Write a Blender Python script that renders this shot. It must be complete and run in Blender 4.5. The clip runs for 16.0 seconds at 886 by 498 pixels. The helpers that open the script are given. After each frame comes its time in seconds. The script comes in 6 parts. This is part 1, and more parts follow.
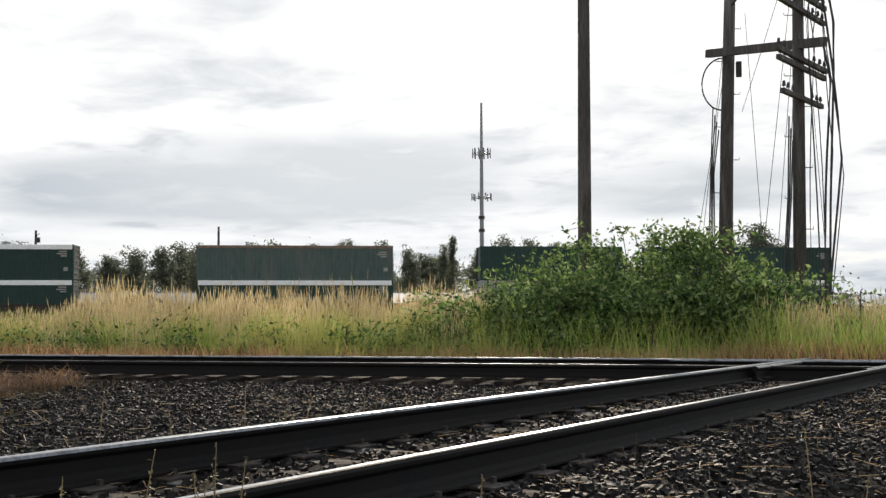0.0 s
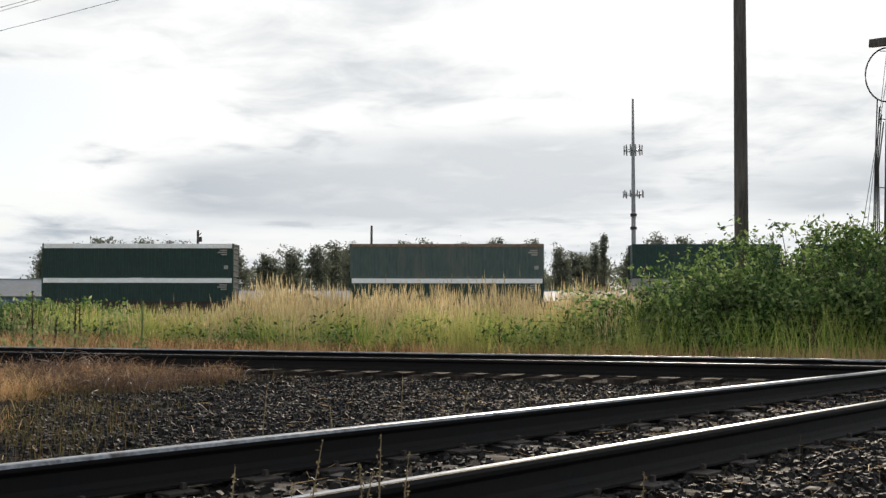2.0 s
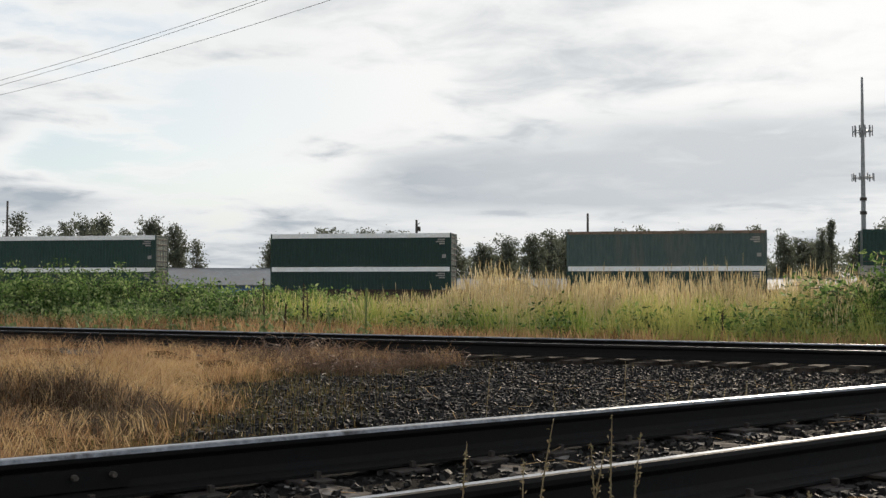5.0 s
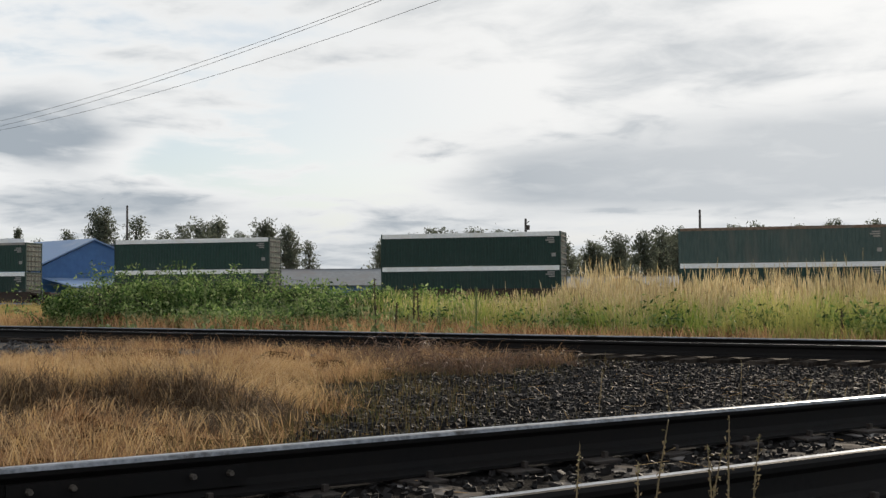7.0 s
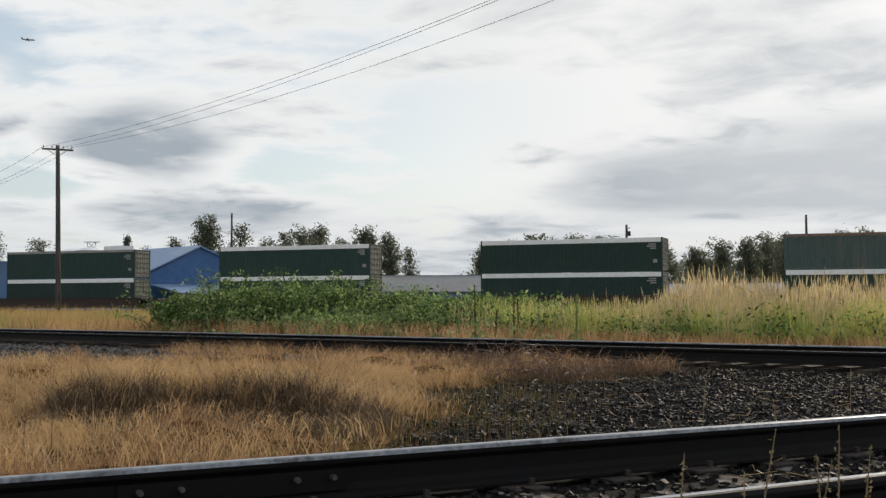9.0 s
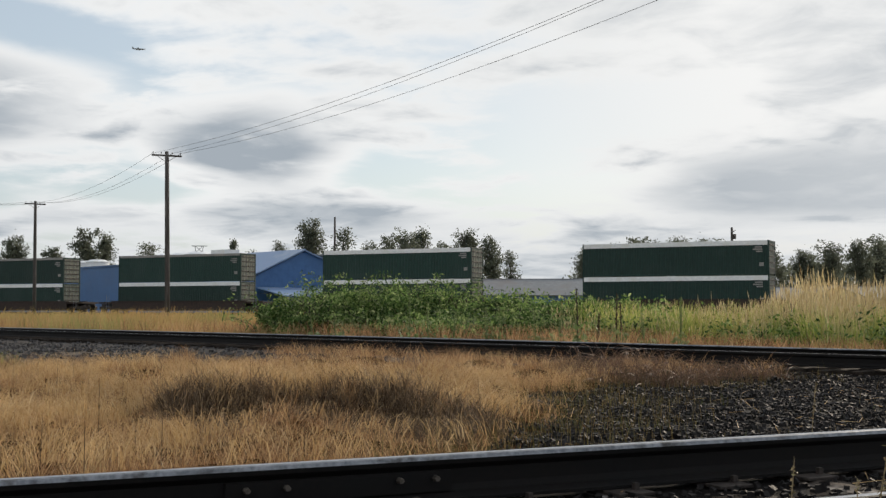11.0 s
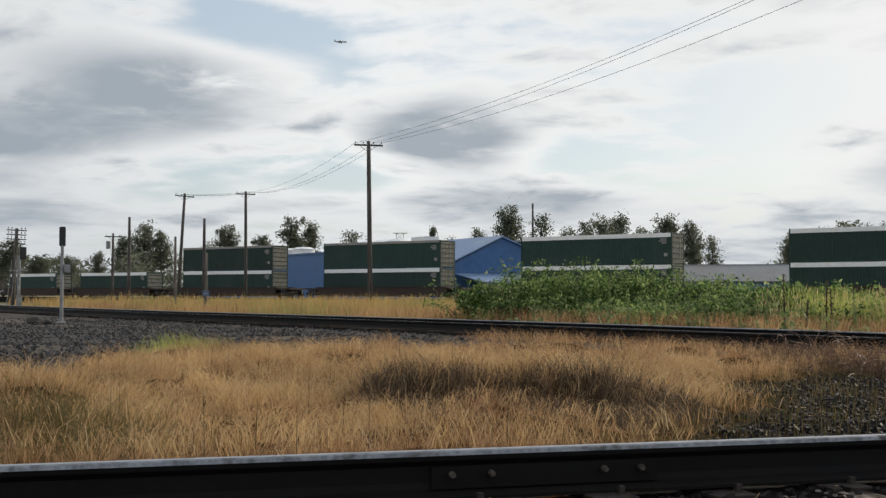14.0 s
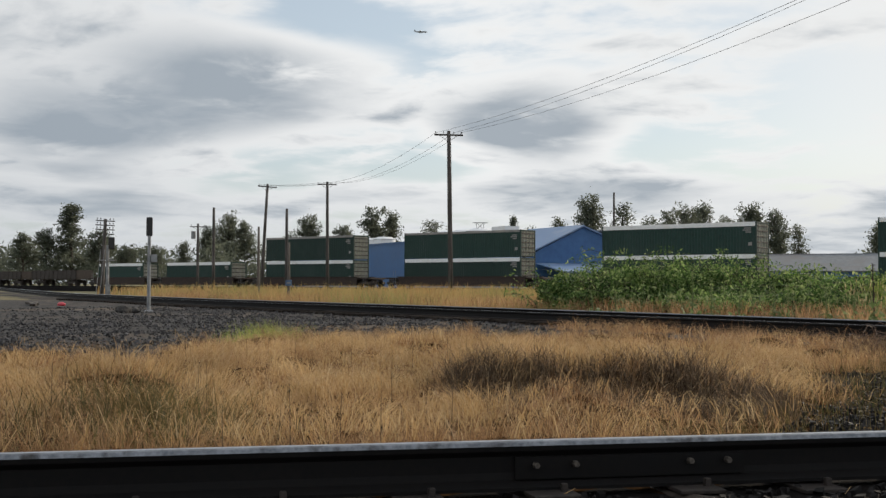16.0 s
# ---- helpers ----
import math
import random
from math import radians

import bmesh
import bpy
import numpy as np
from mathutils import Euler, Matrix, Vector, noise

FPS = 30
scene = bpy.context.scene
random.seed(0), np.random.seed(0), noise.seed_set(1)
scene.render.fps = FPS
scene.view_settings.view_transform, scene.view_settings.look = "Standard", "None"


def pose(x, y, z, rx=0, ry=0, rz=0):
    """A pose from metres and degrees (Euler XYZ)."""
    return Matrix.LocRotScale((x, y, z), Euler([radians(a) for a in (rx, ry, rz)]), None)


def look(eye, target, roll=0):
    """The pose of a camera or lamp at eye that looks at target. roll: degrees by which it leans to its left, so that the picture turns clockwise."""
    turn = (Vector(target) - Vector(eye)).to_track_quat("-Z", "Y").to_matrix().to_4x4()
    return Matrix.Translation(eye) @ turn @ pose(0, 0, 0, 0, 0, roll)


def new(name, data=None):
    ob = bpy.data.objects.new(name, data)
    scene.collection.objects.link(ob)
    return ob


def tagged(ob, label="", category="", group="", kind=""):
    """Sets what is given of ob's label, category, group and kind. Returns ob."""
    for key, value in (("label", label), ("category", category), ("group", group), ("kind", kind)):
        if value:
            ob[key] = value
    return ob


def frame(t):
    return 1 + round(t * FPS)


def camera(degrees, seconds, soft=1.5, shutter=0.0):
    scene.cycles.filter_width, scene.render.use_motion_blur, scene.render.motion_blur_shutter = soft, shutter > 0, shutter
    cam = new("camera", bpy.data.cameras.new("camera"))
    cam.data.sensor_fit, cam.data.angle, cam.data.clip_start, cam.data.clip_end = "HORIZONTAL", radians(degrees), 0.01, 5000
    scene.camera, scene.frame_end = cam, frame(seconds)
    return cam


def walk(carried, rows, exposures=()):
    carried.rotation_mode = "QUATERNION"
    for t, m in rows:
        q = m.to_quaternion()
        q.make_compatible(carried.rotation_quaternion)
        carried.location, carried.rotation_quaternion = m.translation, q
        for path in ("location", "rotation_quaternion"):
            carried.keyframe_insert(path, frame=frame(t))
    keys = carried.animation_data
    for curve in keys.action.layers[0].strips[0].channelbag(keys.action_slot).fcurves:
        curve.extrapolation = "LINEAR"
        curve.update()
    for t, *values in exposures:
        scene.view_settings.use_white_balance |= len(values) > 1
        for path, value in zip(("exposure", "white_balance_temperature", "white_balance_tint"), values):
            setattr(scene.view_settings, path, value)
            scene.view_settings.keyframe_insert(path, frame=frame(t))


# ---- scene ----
cam = camera(40.98, 16.0, soft=1.4)
EYE_H = 0.78
# seconds, x, y, height over the mean eye height, yaw, pitch, roll
PATH = [
    (0.0, .070, .008, .030, 0.000, 3.142, .127), (0.5, .072, .004, .031, 1.062, 3.173, .028), (1.0, .064, .010, .025, 1.923, 3.274, .109),
    (1.5, .051, -.008, .025, 3.684, 3.123, -.148), (2.0, .038, -.005, .020, 7.254, 3.059, -.119), (2.5, .028, -.004, .011, 10.291, 2.864, -.025),
    (3.0, .024, -.013, .007, 11.941, 2.918, -.107), (3.5, .012, -.012, .002, 13.442, 2.929, .002), (4.0, .008, -.011, -.002, 14.748, 2.795, .061),
    (4.5, .002, -.007, -.008, 16.216, 2.630, -.10), (7.0, -.011, .013, -.005, 22.959, 2.432, .248), (7.5, -.015, .017, -.005, 24.337, 2.604, .250),
    (8.0, -.017, .021, -.005, 25.716, 2.679, .185), (8.5, -.017, .018, -.008, 26.780, 2.756, .254), (9.0, -.015, .009, -.005, 27.770, 2.759, .113),
    (9.5, -.016, .010, -.007, 29.634, 2.859, .063), (12.0, -.026, .009, -.013, 34.708, 2.719, -.144), (12.5, -.028, .005, -.010, 36.449, 2.584, -.134),
    (13.0, -.024, -.002, -.008, 38.045, 2.556, -.061), (13.5, -.036, .003, -.009, 40.259, 2.509, -.114), (14.0, -.037, .001, -.010, 42.205, 2.245, -.142),
    (14.5, -.036, -.003, -.009, 43.160, 1.865, -.118), (15.0, -.039, -.003, -.010, 44.079, 1.742, -.192), (15.5, -.041, -.011, -.009, 45.274, 1.724, -.248),
    (16.0, -.046, -.008, -.008, 46.079, 1.729, -.203)]
walk(cam, [(t, pose(x, y, EYE_H + z, 90 + pitch, roll, yaw)) for t, x, y, z, yaw, pitch, roll in PATH],
     exposures=[(0.0, 0.28), (1.5, 0.24), (3.0, 0.14), (5.0, 0.06), (8.0, 0.0), (16.0, 0.0)])

# ---- world and sun ----
SUN_AZ, SUN_EL = -4.0, 21.0      # degrees to the left of straight ahead, degrees above the horizon


def polar(az, d, z=0.0):
    """A place d metres off, az degrees to the left of straight ahead."""
    return Vector((-d * math.sin(radians(az)), d * math.cos(radians(az)), z))


def sky_world():
    w = bpy.data.worlds.new("evening_sky")
    scene.world = w
    w.use_nodes = True
    nt = w.node_tree
    nt.nodes.clear()
    N, L = nt.nodes.new, nt.links.new

    def math_node(op, a, b=None, clamp=False):
        n = N("ShaderNodeMath")
        n.operation, n.use_clamp = op, clamp
        for k, v in enumerate((a, b)):
            if v is None:
                continue
            if isinstance(v, (int, float)):
                n.inputs[k].default_value = v
            else:
                L(v, n.inputs[k])
        return n.outputs[0]

    def mix(fac, a, b):
        n = N("ShaderNodeMix")
        n.data_type = "RGBA"
        for s, v in ((n.inputs[0], fac), (n.inputs[6], a), (n.inputs[7], b)):
            if isinstance(v, (int, float)):
                s.default_value = v
            elif isinstance(v, tuple):
                s.default_value = v
            else:
                L(v, s)
        return n.outputs[2]

    def smooth(v, lo, hi):
        n = N("ShaderNodeMapRange")
        n.interpolation_type = "SMOOTHSTEP"
        L(v, n.inputs[0])
        n.inputs[1].default_value, n.inputs[2].default_value = lo, hi
        return n.outputs[0]

    coord = N("ShaderNodeTexCoord").outputs["Generated"]
    sep = N("ShaderNodeSeparateXYZ")
    L(coord, sep.inputs[0])
    up = math_node("MAXIMUM", sep.outputs[2], 0.0)
    low = math_node("ADD", up, 0.13)
    flat = N("ShaderNodeCombineXYZ")
    L(math_node("DIVIDE", sep.outputs[0], low), flat.inputs[0])
    L(math_node("DIVIDE", sep.outputs[1], low), flat.inputs[1])

    def clouds(scale, detail, off, rough=0.55, warp=0.4):
        m = N("ShaderNodeMapping")
        L(flat.outputs[0], m.inputs[0])
        m.inputs[1].default_value = off
        n = N("ShaderNodeTexNoise")
        L(m.outputs[0], n.inputs[0])
        n.inputs["Scale"].default_value, n.inputs["Detail"].default_value = scale, detail
        n.inputs["Roughness"].default_value, n.inputs["Distortion"].default_value = rough, warp
        return n.outputs[0]

    big, mid, fine = clouds(0.55, 3, (3.1, 1.7, 0)), clouds(1.35, 6, (0.4, 5.2, 2.0)), clouds(4.2, 5, (7.0, 2.0, 1.0))
    sky = N("ShaderNodeTexSky")
    sky.sky_type, sky.sun_disc = "NISHITA", False
    sky.sun_elevation, sky.sun_rotation = radians(SUN_EL), radians(-SUN_AZ)
    clear = N("ShaderNodeVectorMath")
    clear.operation = "SCALE"
    L(sky.outputs[0], clear.inputs[0])
    clear.inputs[3].default_value = 0.10
    # thick parts are grey, thin parts glow, most of all towards the sun
    s = polar(SUN_AZ + 5, math.cos(radians(SUN_EL)), math.sin(radians(SUN_EL)))
    dot = N("ShaderNodeVectorMath")
    dot.operation = "DOT_PRODUCT"
    L(coord, dot.inputs[0])
    dot.inputs[1].default_value = s
    ramp = N("ShaderNodeValToRGB")
    half = N("ShaderNodeMapRange")
    L(dot.outputs["Value"], half.inputs[0])
    half.inputs[1].default_value, half.inputs[2].default_value = -1.0, 1.0
    L(half.outputs[0], ramp.inputs[0])
    el = ramp.color_ramp.elements
    el[0].position, el[0].color = 0.0, (1.05, 1.03, 1.00, 1)
    el[1].position, el[1].color = 1.0, (0.97, 0.965, 0.95, 1)
    for p, c in ((0.45, (0.86, 0.87, 0.88, 1)), (0.66, (0.66, 0.68, 0.70, 1)), (0.86, (0.92, 0.925, 0.92, 1)), (0.95, (0.86, 0.865, 0.86, 1))):
        e = el.new(p)
        e.color = c
    lit = ramp.outputs[0]
    # long flat streaks low over the horizon
    st = N("ShaderNodeMapping")
    L(coord, st.inputs[0])
    st.inputs[3].default_value = (2.1, 2.1, 17.0)
    sn = N("ShaderNodeTexNoise")
    L(st.outputs[0], sn.inputs[0])
    sn.inputs["Scale"].default_value, sn.inputs["Detail"].default_value, sn.inputs["Distortion"].default_value = 1.1, 6, 0.5
    lowband = smooth(sep.outputs[2], 0.24, 0.05)
    streak = math_node("MULTIPLY", math_node("SUBTRACT", sn.outputs[0], 0.44), math_node("MULTIPLY", lowband, 0.62))
    thick = math_node("ADD", math_node("MULTIPLY", big, 0.62), math_node("ADD", math_node("MULTIPLY", mid, 0.70), math_node("MULTIPLY", fine, 0.36)))
    thick = math_node("ADD", thick, streak)
    # heavier heaps and thinner gaps in the cover: direction, height, half breadth, half height in degrees, amount
    for az, up_at, wide, high, much in ((56.5, 9.8, 5.6, 2.3, 0.27), (63.5, 7.4, 4.0, 2.0, 0.18), (42.3, 8.0, 4.0, 1.7, 0.31), (61.0, 4.2, 4.0, 0.9, 0.14), (17.5, 5.9, 7.0, 1.5, 0.20), (6.0, 6.6, 9.0, 2.1, 0.20),
                                        (-12.0, 5.5, 7.0, 1.6, 0.26), (36.5, 4.2, 5.0, 0.8, 0.16), (47.5, 4.6, 4.0, 0.8, 0.14), (27.0, 9.4, 6.0, 1.6, -0.16), (47.0, 5.6, 3.2, 1.4, -0.26), (34.5, 6.6, 4.2, 1.5, -0.24), (28.0, 6.9, 5.0, 1.9, -0.42), (52.2, 13.2, 5.0, 1.5, -0.16), (20.0, 9.0, 5.0, 1.4, -0.10)):
        e, q = radians(up_at), Matrix.Rotation(radians(az), 3, "Z")
        gap = N("ShaderNodeVectorMath")
        gap.operation = "SUBTRACT"
        L(coord, gap.inputs[0])
        gap.inputs[1].default_value = polar(az, math.cos(e), math.sin(e))
        turn = N("ShaderNodeVectorRotate")
        turn.rotation_type = "Z_AXIS"
        L(gap.outputs[0], turn.inputs["Vector"])
        turn.inputs["Angle"].default_value = -radians(az)
        ell = N("ShaderNodeVectorMath")
        ell.operation = "MULTIPLY"
        L(turn.outputs[0], ell.inputs[0])
        ell.inputs[1].default_value = (1 / math.sin(radians(wide)), 1.0, 1 / math.sin(radians(high)))
        far_off = N("ShaderNodeVectorMath")
        far_off.operation = "LENGTH"
        L(ell.outputs[0], far_off.inputs[0])
        torn = 4.0 if much > 0 else 0.9
        ragged = math_node("ADD", far_off.outputs["Value"], math_node("ADD", math_node("MULTIPLY", math_node("SUBTRACT", mid, 0.5), torn), math_node("MULTIPLY", math_node("SUBTRACT", fine, 0.5), torn * 0.7)))
        thick = math_node("ADD", thick, math_node("MULTIPLY", math_node("MULTIPLY", smooth(ragged, 1.5, -0.2), much), math_node("ADD", 0.35, math_node("MULTIPLY", fine, 1.4))))
    grey = math_node("MULTIPLY", smooth(thick, 0.79, 1.10), math_node("ADD", 0.55, math_node("MULTIPLY", fine, 0.9)), True)
    body = mix(math_node("MULTIPLY", grey, math_node("SUBTRACT", 1.0, math_node("MULTIPLY", smooth(dot.outputs["Value"], 0.86, 0.98), 0.42))), lit, mix(0.78, lit, (0.225, 0.285, 0.35, 1)))
    gaps = math_node("MULTIPLY", smooth(thick, 0.86, 0.69), 0.80)
    blue = mix(0.35, clear.outputs[0], (0.60, 0.73, 0.84, 1))
    col = mix(math_node("MULTIPLY", gaps, smooth(dot.outputs["Value"], 0.96, 0.80)), body, blue)
    haze = smooth(sep.outputs[2], 0.12, 0.0)
    col = mix(math_node("MULTIPLY", haze, 0.55), col, (0.54, 0.58, 0.62, 1))
    bg = N("ShaderNodeBackground")
    L(col, bg.inputs[0])
    bg.inputs[1].default_value = 1.0
    L(bg.outputs[0], N("ShaderNodeOutputWorld").inputs[0])


sky_world()
sun = new("sun", bpy.data.lights.new("sun", "SUN"))
sun.data.energy, sun.data.angle, sun.data.color = 3.4, radians(1.2), (1.0, 0.86, 0.68)
sun.matrix_world = look(polar(SUN_AZ, 100, 100 * math.tan(radians(SUN_EL))), (0, 0, 0))


# ---- materials ----
def surf(name, c1, c2, scale=8.0, rough=0.8, metal=0.0, bump=0.3, c3=None, scale3=0.6, stretch=(1, 1, 1), spread=0.0, island=False, depth=0.01, spec=0.5):
    """A painted, stony, woody or metal surface: two colours in a fine grain, a third in large stains."""
    m = bpy.data.materials.new(name)
    m.use_nodes = True
    nt = m.node_tree
    N, L = nt.nodes.new, nt.links.new
    b = nt.nodes["Principled BSDF"]
    pos = N("ShaderNodeNewGeometry")
    mp = N("ShaderNodeMapping")
    L(pos.outputs["Position"], mp.inputs[0])
    mp.inputs[3].default_value = stretch
    n1, n2 = N("ShaderNodeTexNoise"), N("ShaderNodeTexNoise")
    for n, s, d in ((n1, scale, 8), (n2, scale3, 4)):
        L(mp.outputs[0], n.inputs[0])
        n.inputs["Scale"].default_value, n.inputs["Detail"].default_value, n.inputs["Roughness"].default_value = s, d, 0.62
    ramp = N("ShaderNodeValToRGB")
    ramp.color_ramp.elements[0].position, ramp.color_ramp.elements[1].position = 0.36, 0.66
    ramp.color_ramp.elements[0].color, ramp.color_ramp.elements[1].color = (*c1, 1), (*c2, 1)
    L(n1.outputs[0], ramp.inputs[0])
    out = ramp.outputs[0]
    if c3:
        r2 = N("ShaderNodeMapRange")
        r2.interpolation_type = "SMOOTHSTEP"
        L(n2.outputs[0], r2.inputs[0])
        r2.inputs[1].default_value, r2.inputs[2].default_value = 0.48, 0.68
        mx = N("ShaderNodeMix")
        mx.data_type = "RGBA"
        L(r2.outputs[0], mx.inputs[0])
        L(out, mx.inputs[6])
        mx.inputs[7].default_value = (*c3, 1)
        out = mx.outputs[2]
    if spread:
        rnd = pos.outputs["Random Per Island"] if island else N("ShaderNodeObjectInfo").outputs["Random"]
        mr = N("ShaderNodeMapRange")
        L(rnd, mr.inputs[0])
        mr.inputs[3].default_value, mr.inputs[4].default_value = 1 - spread, 1 + spread
        hs = N("ShaderNodeHueSaturation")
        L(mr.outputs[0], hs.inputs["Value"])
        L(out, hs.inputs["Color"])
        out = hs.outputs[0]
    L(out, b.inputs["Base Color"])
    b.inputs["Metallic"].default_value = metal
    b.inputs["Specular IOR Level"].default_value = spec
    rr = N("ShaderNodeMapRange")
    L(n1.outputs[0], rr.inputs[0])
    rr.inputs[3].default_value, rr.inputs[4].default_value = max(0.03, rough - 0.15), min(1, rough + 0.15)
    L(rr.outputs[0], b.inputs["Roughness"])
    bp = N("ShaderNodeBump")
    bp.inputs["Strength"].default_value, bp.inputs["Distance"].default_value = bump, depth
    L(n1.outputs[0], bp.inputs["Height"])
    L(bp.outputs[0], b.inputs["Normal"])
    return m


def blade(name, colours, through_light=0.45, rough=0.6, patch=None, patch_scale=0.7):
    """Thin plant matter: light comes through it; each blade or leaf takes its own colour from the row given."""
    m = bpy.data.materials.new(name)
    m.use_nodes = True
    nt = m.node_tree
    nt.nodes.clear()
    N, L = nt.nodes.new, nt.links.new
    geo = N("ShaderNodeNewGeometry")
    ramp = N("ShaderNodeValToRGB")
    el = ramp.color_ramp.elements
    while len(el) < len(colours):
        el.new(0.5)
    for k, c in enumerate(colours):
        el[k].position, el[k].color = k / (len(colours) - 1), (*c, 1)
    L(geo.outputs["Random Per Island"], ramp.inputs[0])
    no = N("ShaderNodeTexNoise")
    L(geo.outputs["Position"], no.inputs[0])
    no.inputs["Scale"].default_value, no.inputs["Detail"].default_value = 0.8, 3
    mr = N("ShaderNodeMapRange")
    L(no.outputs[0], mr.inputs[0])
    mr.inputs[1].default_value, mr.inputs[2].default_value, mr.inputs[3].default_value, mr.inputs[4].default_value = 0.3, 0.7, 0.72, 1.25
    hs = N("ShaderNodeHueSaturation")
    L(mr.outputs[0], hs.inputs["Value"])
    out = ramp.outputs[0]
    if patch:
        pn, pm, px = N("ShaderNodeTexNoise"), N("ShaderNodeMapRange"), N("ShaderNodeMix")
        L(geo.outputs["Position"], pn.inputs[0])
        pn.inputs["Scale"].default_value, pn.inputs["Detail"].default_value = patch_scale, 2
        L(pn.outputs[0], pm.inputs[0])
        pm.inputs[1].default_value, pm.inputs[2].default_value, pm.inputs[4].default_value = 0.46, 0.66, 0.75
        px.data_type = "RGBA"
        L(pm.outputs[0], px.inputs[0])
        L(out, px.inputs[6])
        px.inputs[7].default_value = (*patch, 1)
        out = px.outputs[2]
    L(out, hs.inputs["Color"])
    pr, tr, ms = N("ShaderNodeBsdfPrincipled"), N("ShaderNodeBsdfTranslucent"), N("ShaderNodeMixShader")
    L(hs.outputs[0], pr.inputs["Base Color"])
    L(hs.outputs[0], tr.inputs[0])
    pr.inputs["Roughness"].default_value, pr.inputs["Specular IOR Level"].default_value = rough, 0.3
    ms.inputs[0].default_value = through_light
    L(pr.outputs[0], ms.inputs[1])
    L(tr.outputs[0], ms.inputs[2])
    L(ms.outputs[0], N("ShaderNodeOutputMaterial").inputs[0])
    return m


M = {}
M["ballast"] = surf("dark_ballast", (0.0045, 0.0042, 0.0042), (0.012, 0.011, 0.0108), 30, 1.0, bump=1.0, c3=(0.013, 0.011, 0.010), depth=0.03, spec=0.05)
M["stone"] = surf("ballast_stone", (0.0040, 0.0036, 0.0038), (0.0145, 0.0128, 0.0130), 50, 0.7, bump=0.5, spread=0.9, island=True, depth=0.004, spec=0.24)
M["gravel"] = surf("grey_gravel", (0.022, 0.021, 0.021), (0.070, 0.066, 0.063), 18, 0.95, bump=0.9, c3=(0.10, 0.082, 0.064), scale3=0.22, depth=0.03, spec=0.2)
M["soil"] = surf("dry_thatch_soil", (0.020, 0.011, 0.006), (0.075, 0.043, 0.021), 14, 1.0, bump=0.8, c3=(0.046, 0.028, 0.014), scale3=0.8, depth=0.03, spec=0.0)
M["field"] = surf("field_ground", (0.060, 0.065, 0.022), (0.20, 0.15, 0.065), 0.35, 0.95, bump=0.5, c3=(0.07, 0.09, 0.03), scale3=0.03, depth=0.1)
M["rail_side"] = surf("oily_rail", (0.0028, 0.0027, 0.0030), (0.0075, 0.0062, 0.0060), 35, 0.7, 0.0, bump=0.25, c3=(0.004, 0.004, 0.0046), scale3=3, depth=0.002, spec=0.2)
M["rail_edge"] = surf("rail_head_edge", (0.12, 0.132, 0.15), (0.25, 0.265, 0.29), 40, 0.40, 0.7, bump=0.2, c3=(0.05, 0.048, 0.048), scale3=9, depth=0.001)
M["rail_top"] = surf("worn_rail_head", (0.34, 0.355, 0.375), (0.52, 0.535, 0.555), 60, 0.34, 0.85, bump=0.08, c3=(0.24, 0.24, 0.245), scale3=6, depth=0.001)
M["rail_top"].node_tree.nodes["Principled BSDF"].inputs["Specular Tint"].default_value = (0.62, 0.64, 0.68, 1)
M["tie"] = surf("weathered_tie", (0.016, 0.013, 0.011), (0.065, 0.054, 0.046), 14, 0.85, bump=0.9, c3=(0.27, 0.255, 0.245), scale3=2.6, spread=0.4, depth=0.008, spec=0.1)
M["tie_dark"] = surf("oily_tie", (0.012, 0.010, 0.009), (0.045, 0.037, 0.031), 14, 0.85, bump=0.9, c3=(0.055, 0.046, 0.039), scale3=2.6, spread=0.4, depth=0.008, spec=0.04)
M["stone_grey"] = surf("grey_stone", (0.024, 0.024, 0.027), (0.085, 0.083, 0.086), 40, 0.85, bump=0.5, spread=0.6, island=True, depth=0.004, spec=0.3)
M["steel"] = surf("dark_steel", (0.030, 0.027, 0.026), (0.075, 0.062, 0.055), 30, 0.6, 0.6, bump=0.2, depth=0.002)
M["bolt"] = surf("worn_bolt", (0.07, 0.062, 0.055), (0.16, 0.14, 0.12), 60, 0.5, 0.5, bump=0.2, depth=0.001)
M["pole"] = surf("creosoted_pole", (0.036, 0.033, 0.032), (0.090, 0.081, 0.076), 6, 0.85, bump=0.7, c3=(0.13, 0.12, 0.115), scale3=0.8, stretch=(6, 6, 0.5), depth=0.01, spec=0.3)
M["pole_grey"] = surf("grey_wood_pole", (0.070, 0.062, 0.055), (0.15, 0.13, 0.115), 6, 0.85, bump=0.5, stretch=(6, 6, 0.5), depth=0.01)
M["cable"] = surf("black_cable", (0.012, 0.012, 0.013), (0.03, 0.03, 0.032), 40, 0.6, bump=0.1, depth=0.001)
M["green_dark"] = surf("dark_green_paint", (0.008, 0.030, 0.026), (0.013, 0.042, 0.036), 3, 0.5, bump=0.15, c3=(0.018, 0.042, 0.038), scale3=0.35, spread=0.2, spec=0.3)
M["green_grey"] = surf("faded_green_paint", (0.034, 0.068, 0.064), (0.062, 0.096, 0.090), 3, 0.6, bump=0.15, c3=(0.095, 0.103, 0.092), scale3=0.3, stretch=(1.5, 1.5, 0.35), spread=0.1)
M["white"] = surf("white_paint", (0.66, 0.69, 0.73), (0.84, 0.86, 0.88), 6, 0.5, bump=0.1, c3=(0.70, 0.71, 0.71), scale3=0.9)
M["grey_paint"] = surf("light_grey_paint", (0.19, 0.19, 0.19), (0.28, 0.28, 0.275), 4, 0.6, bump=0.1, c3=(0.30, 0.28, 0.26), scale3=0.5)
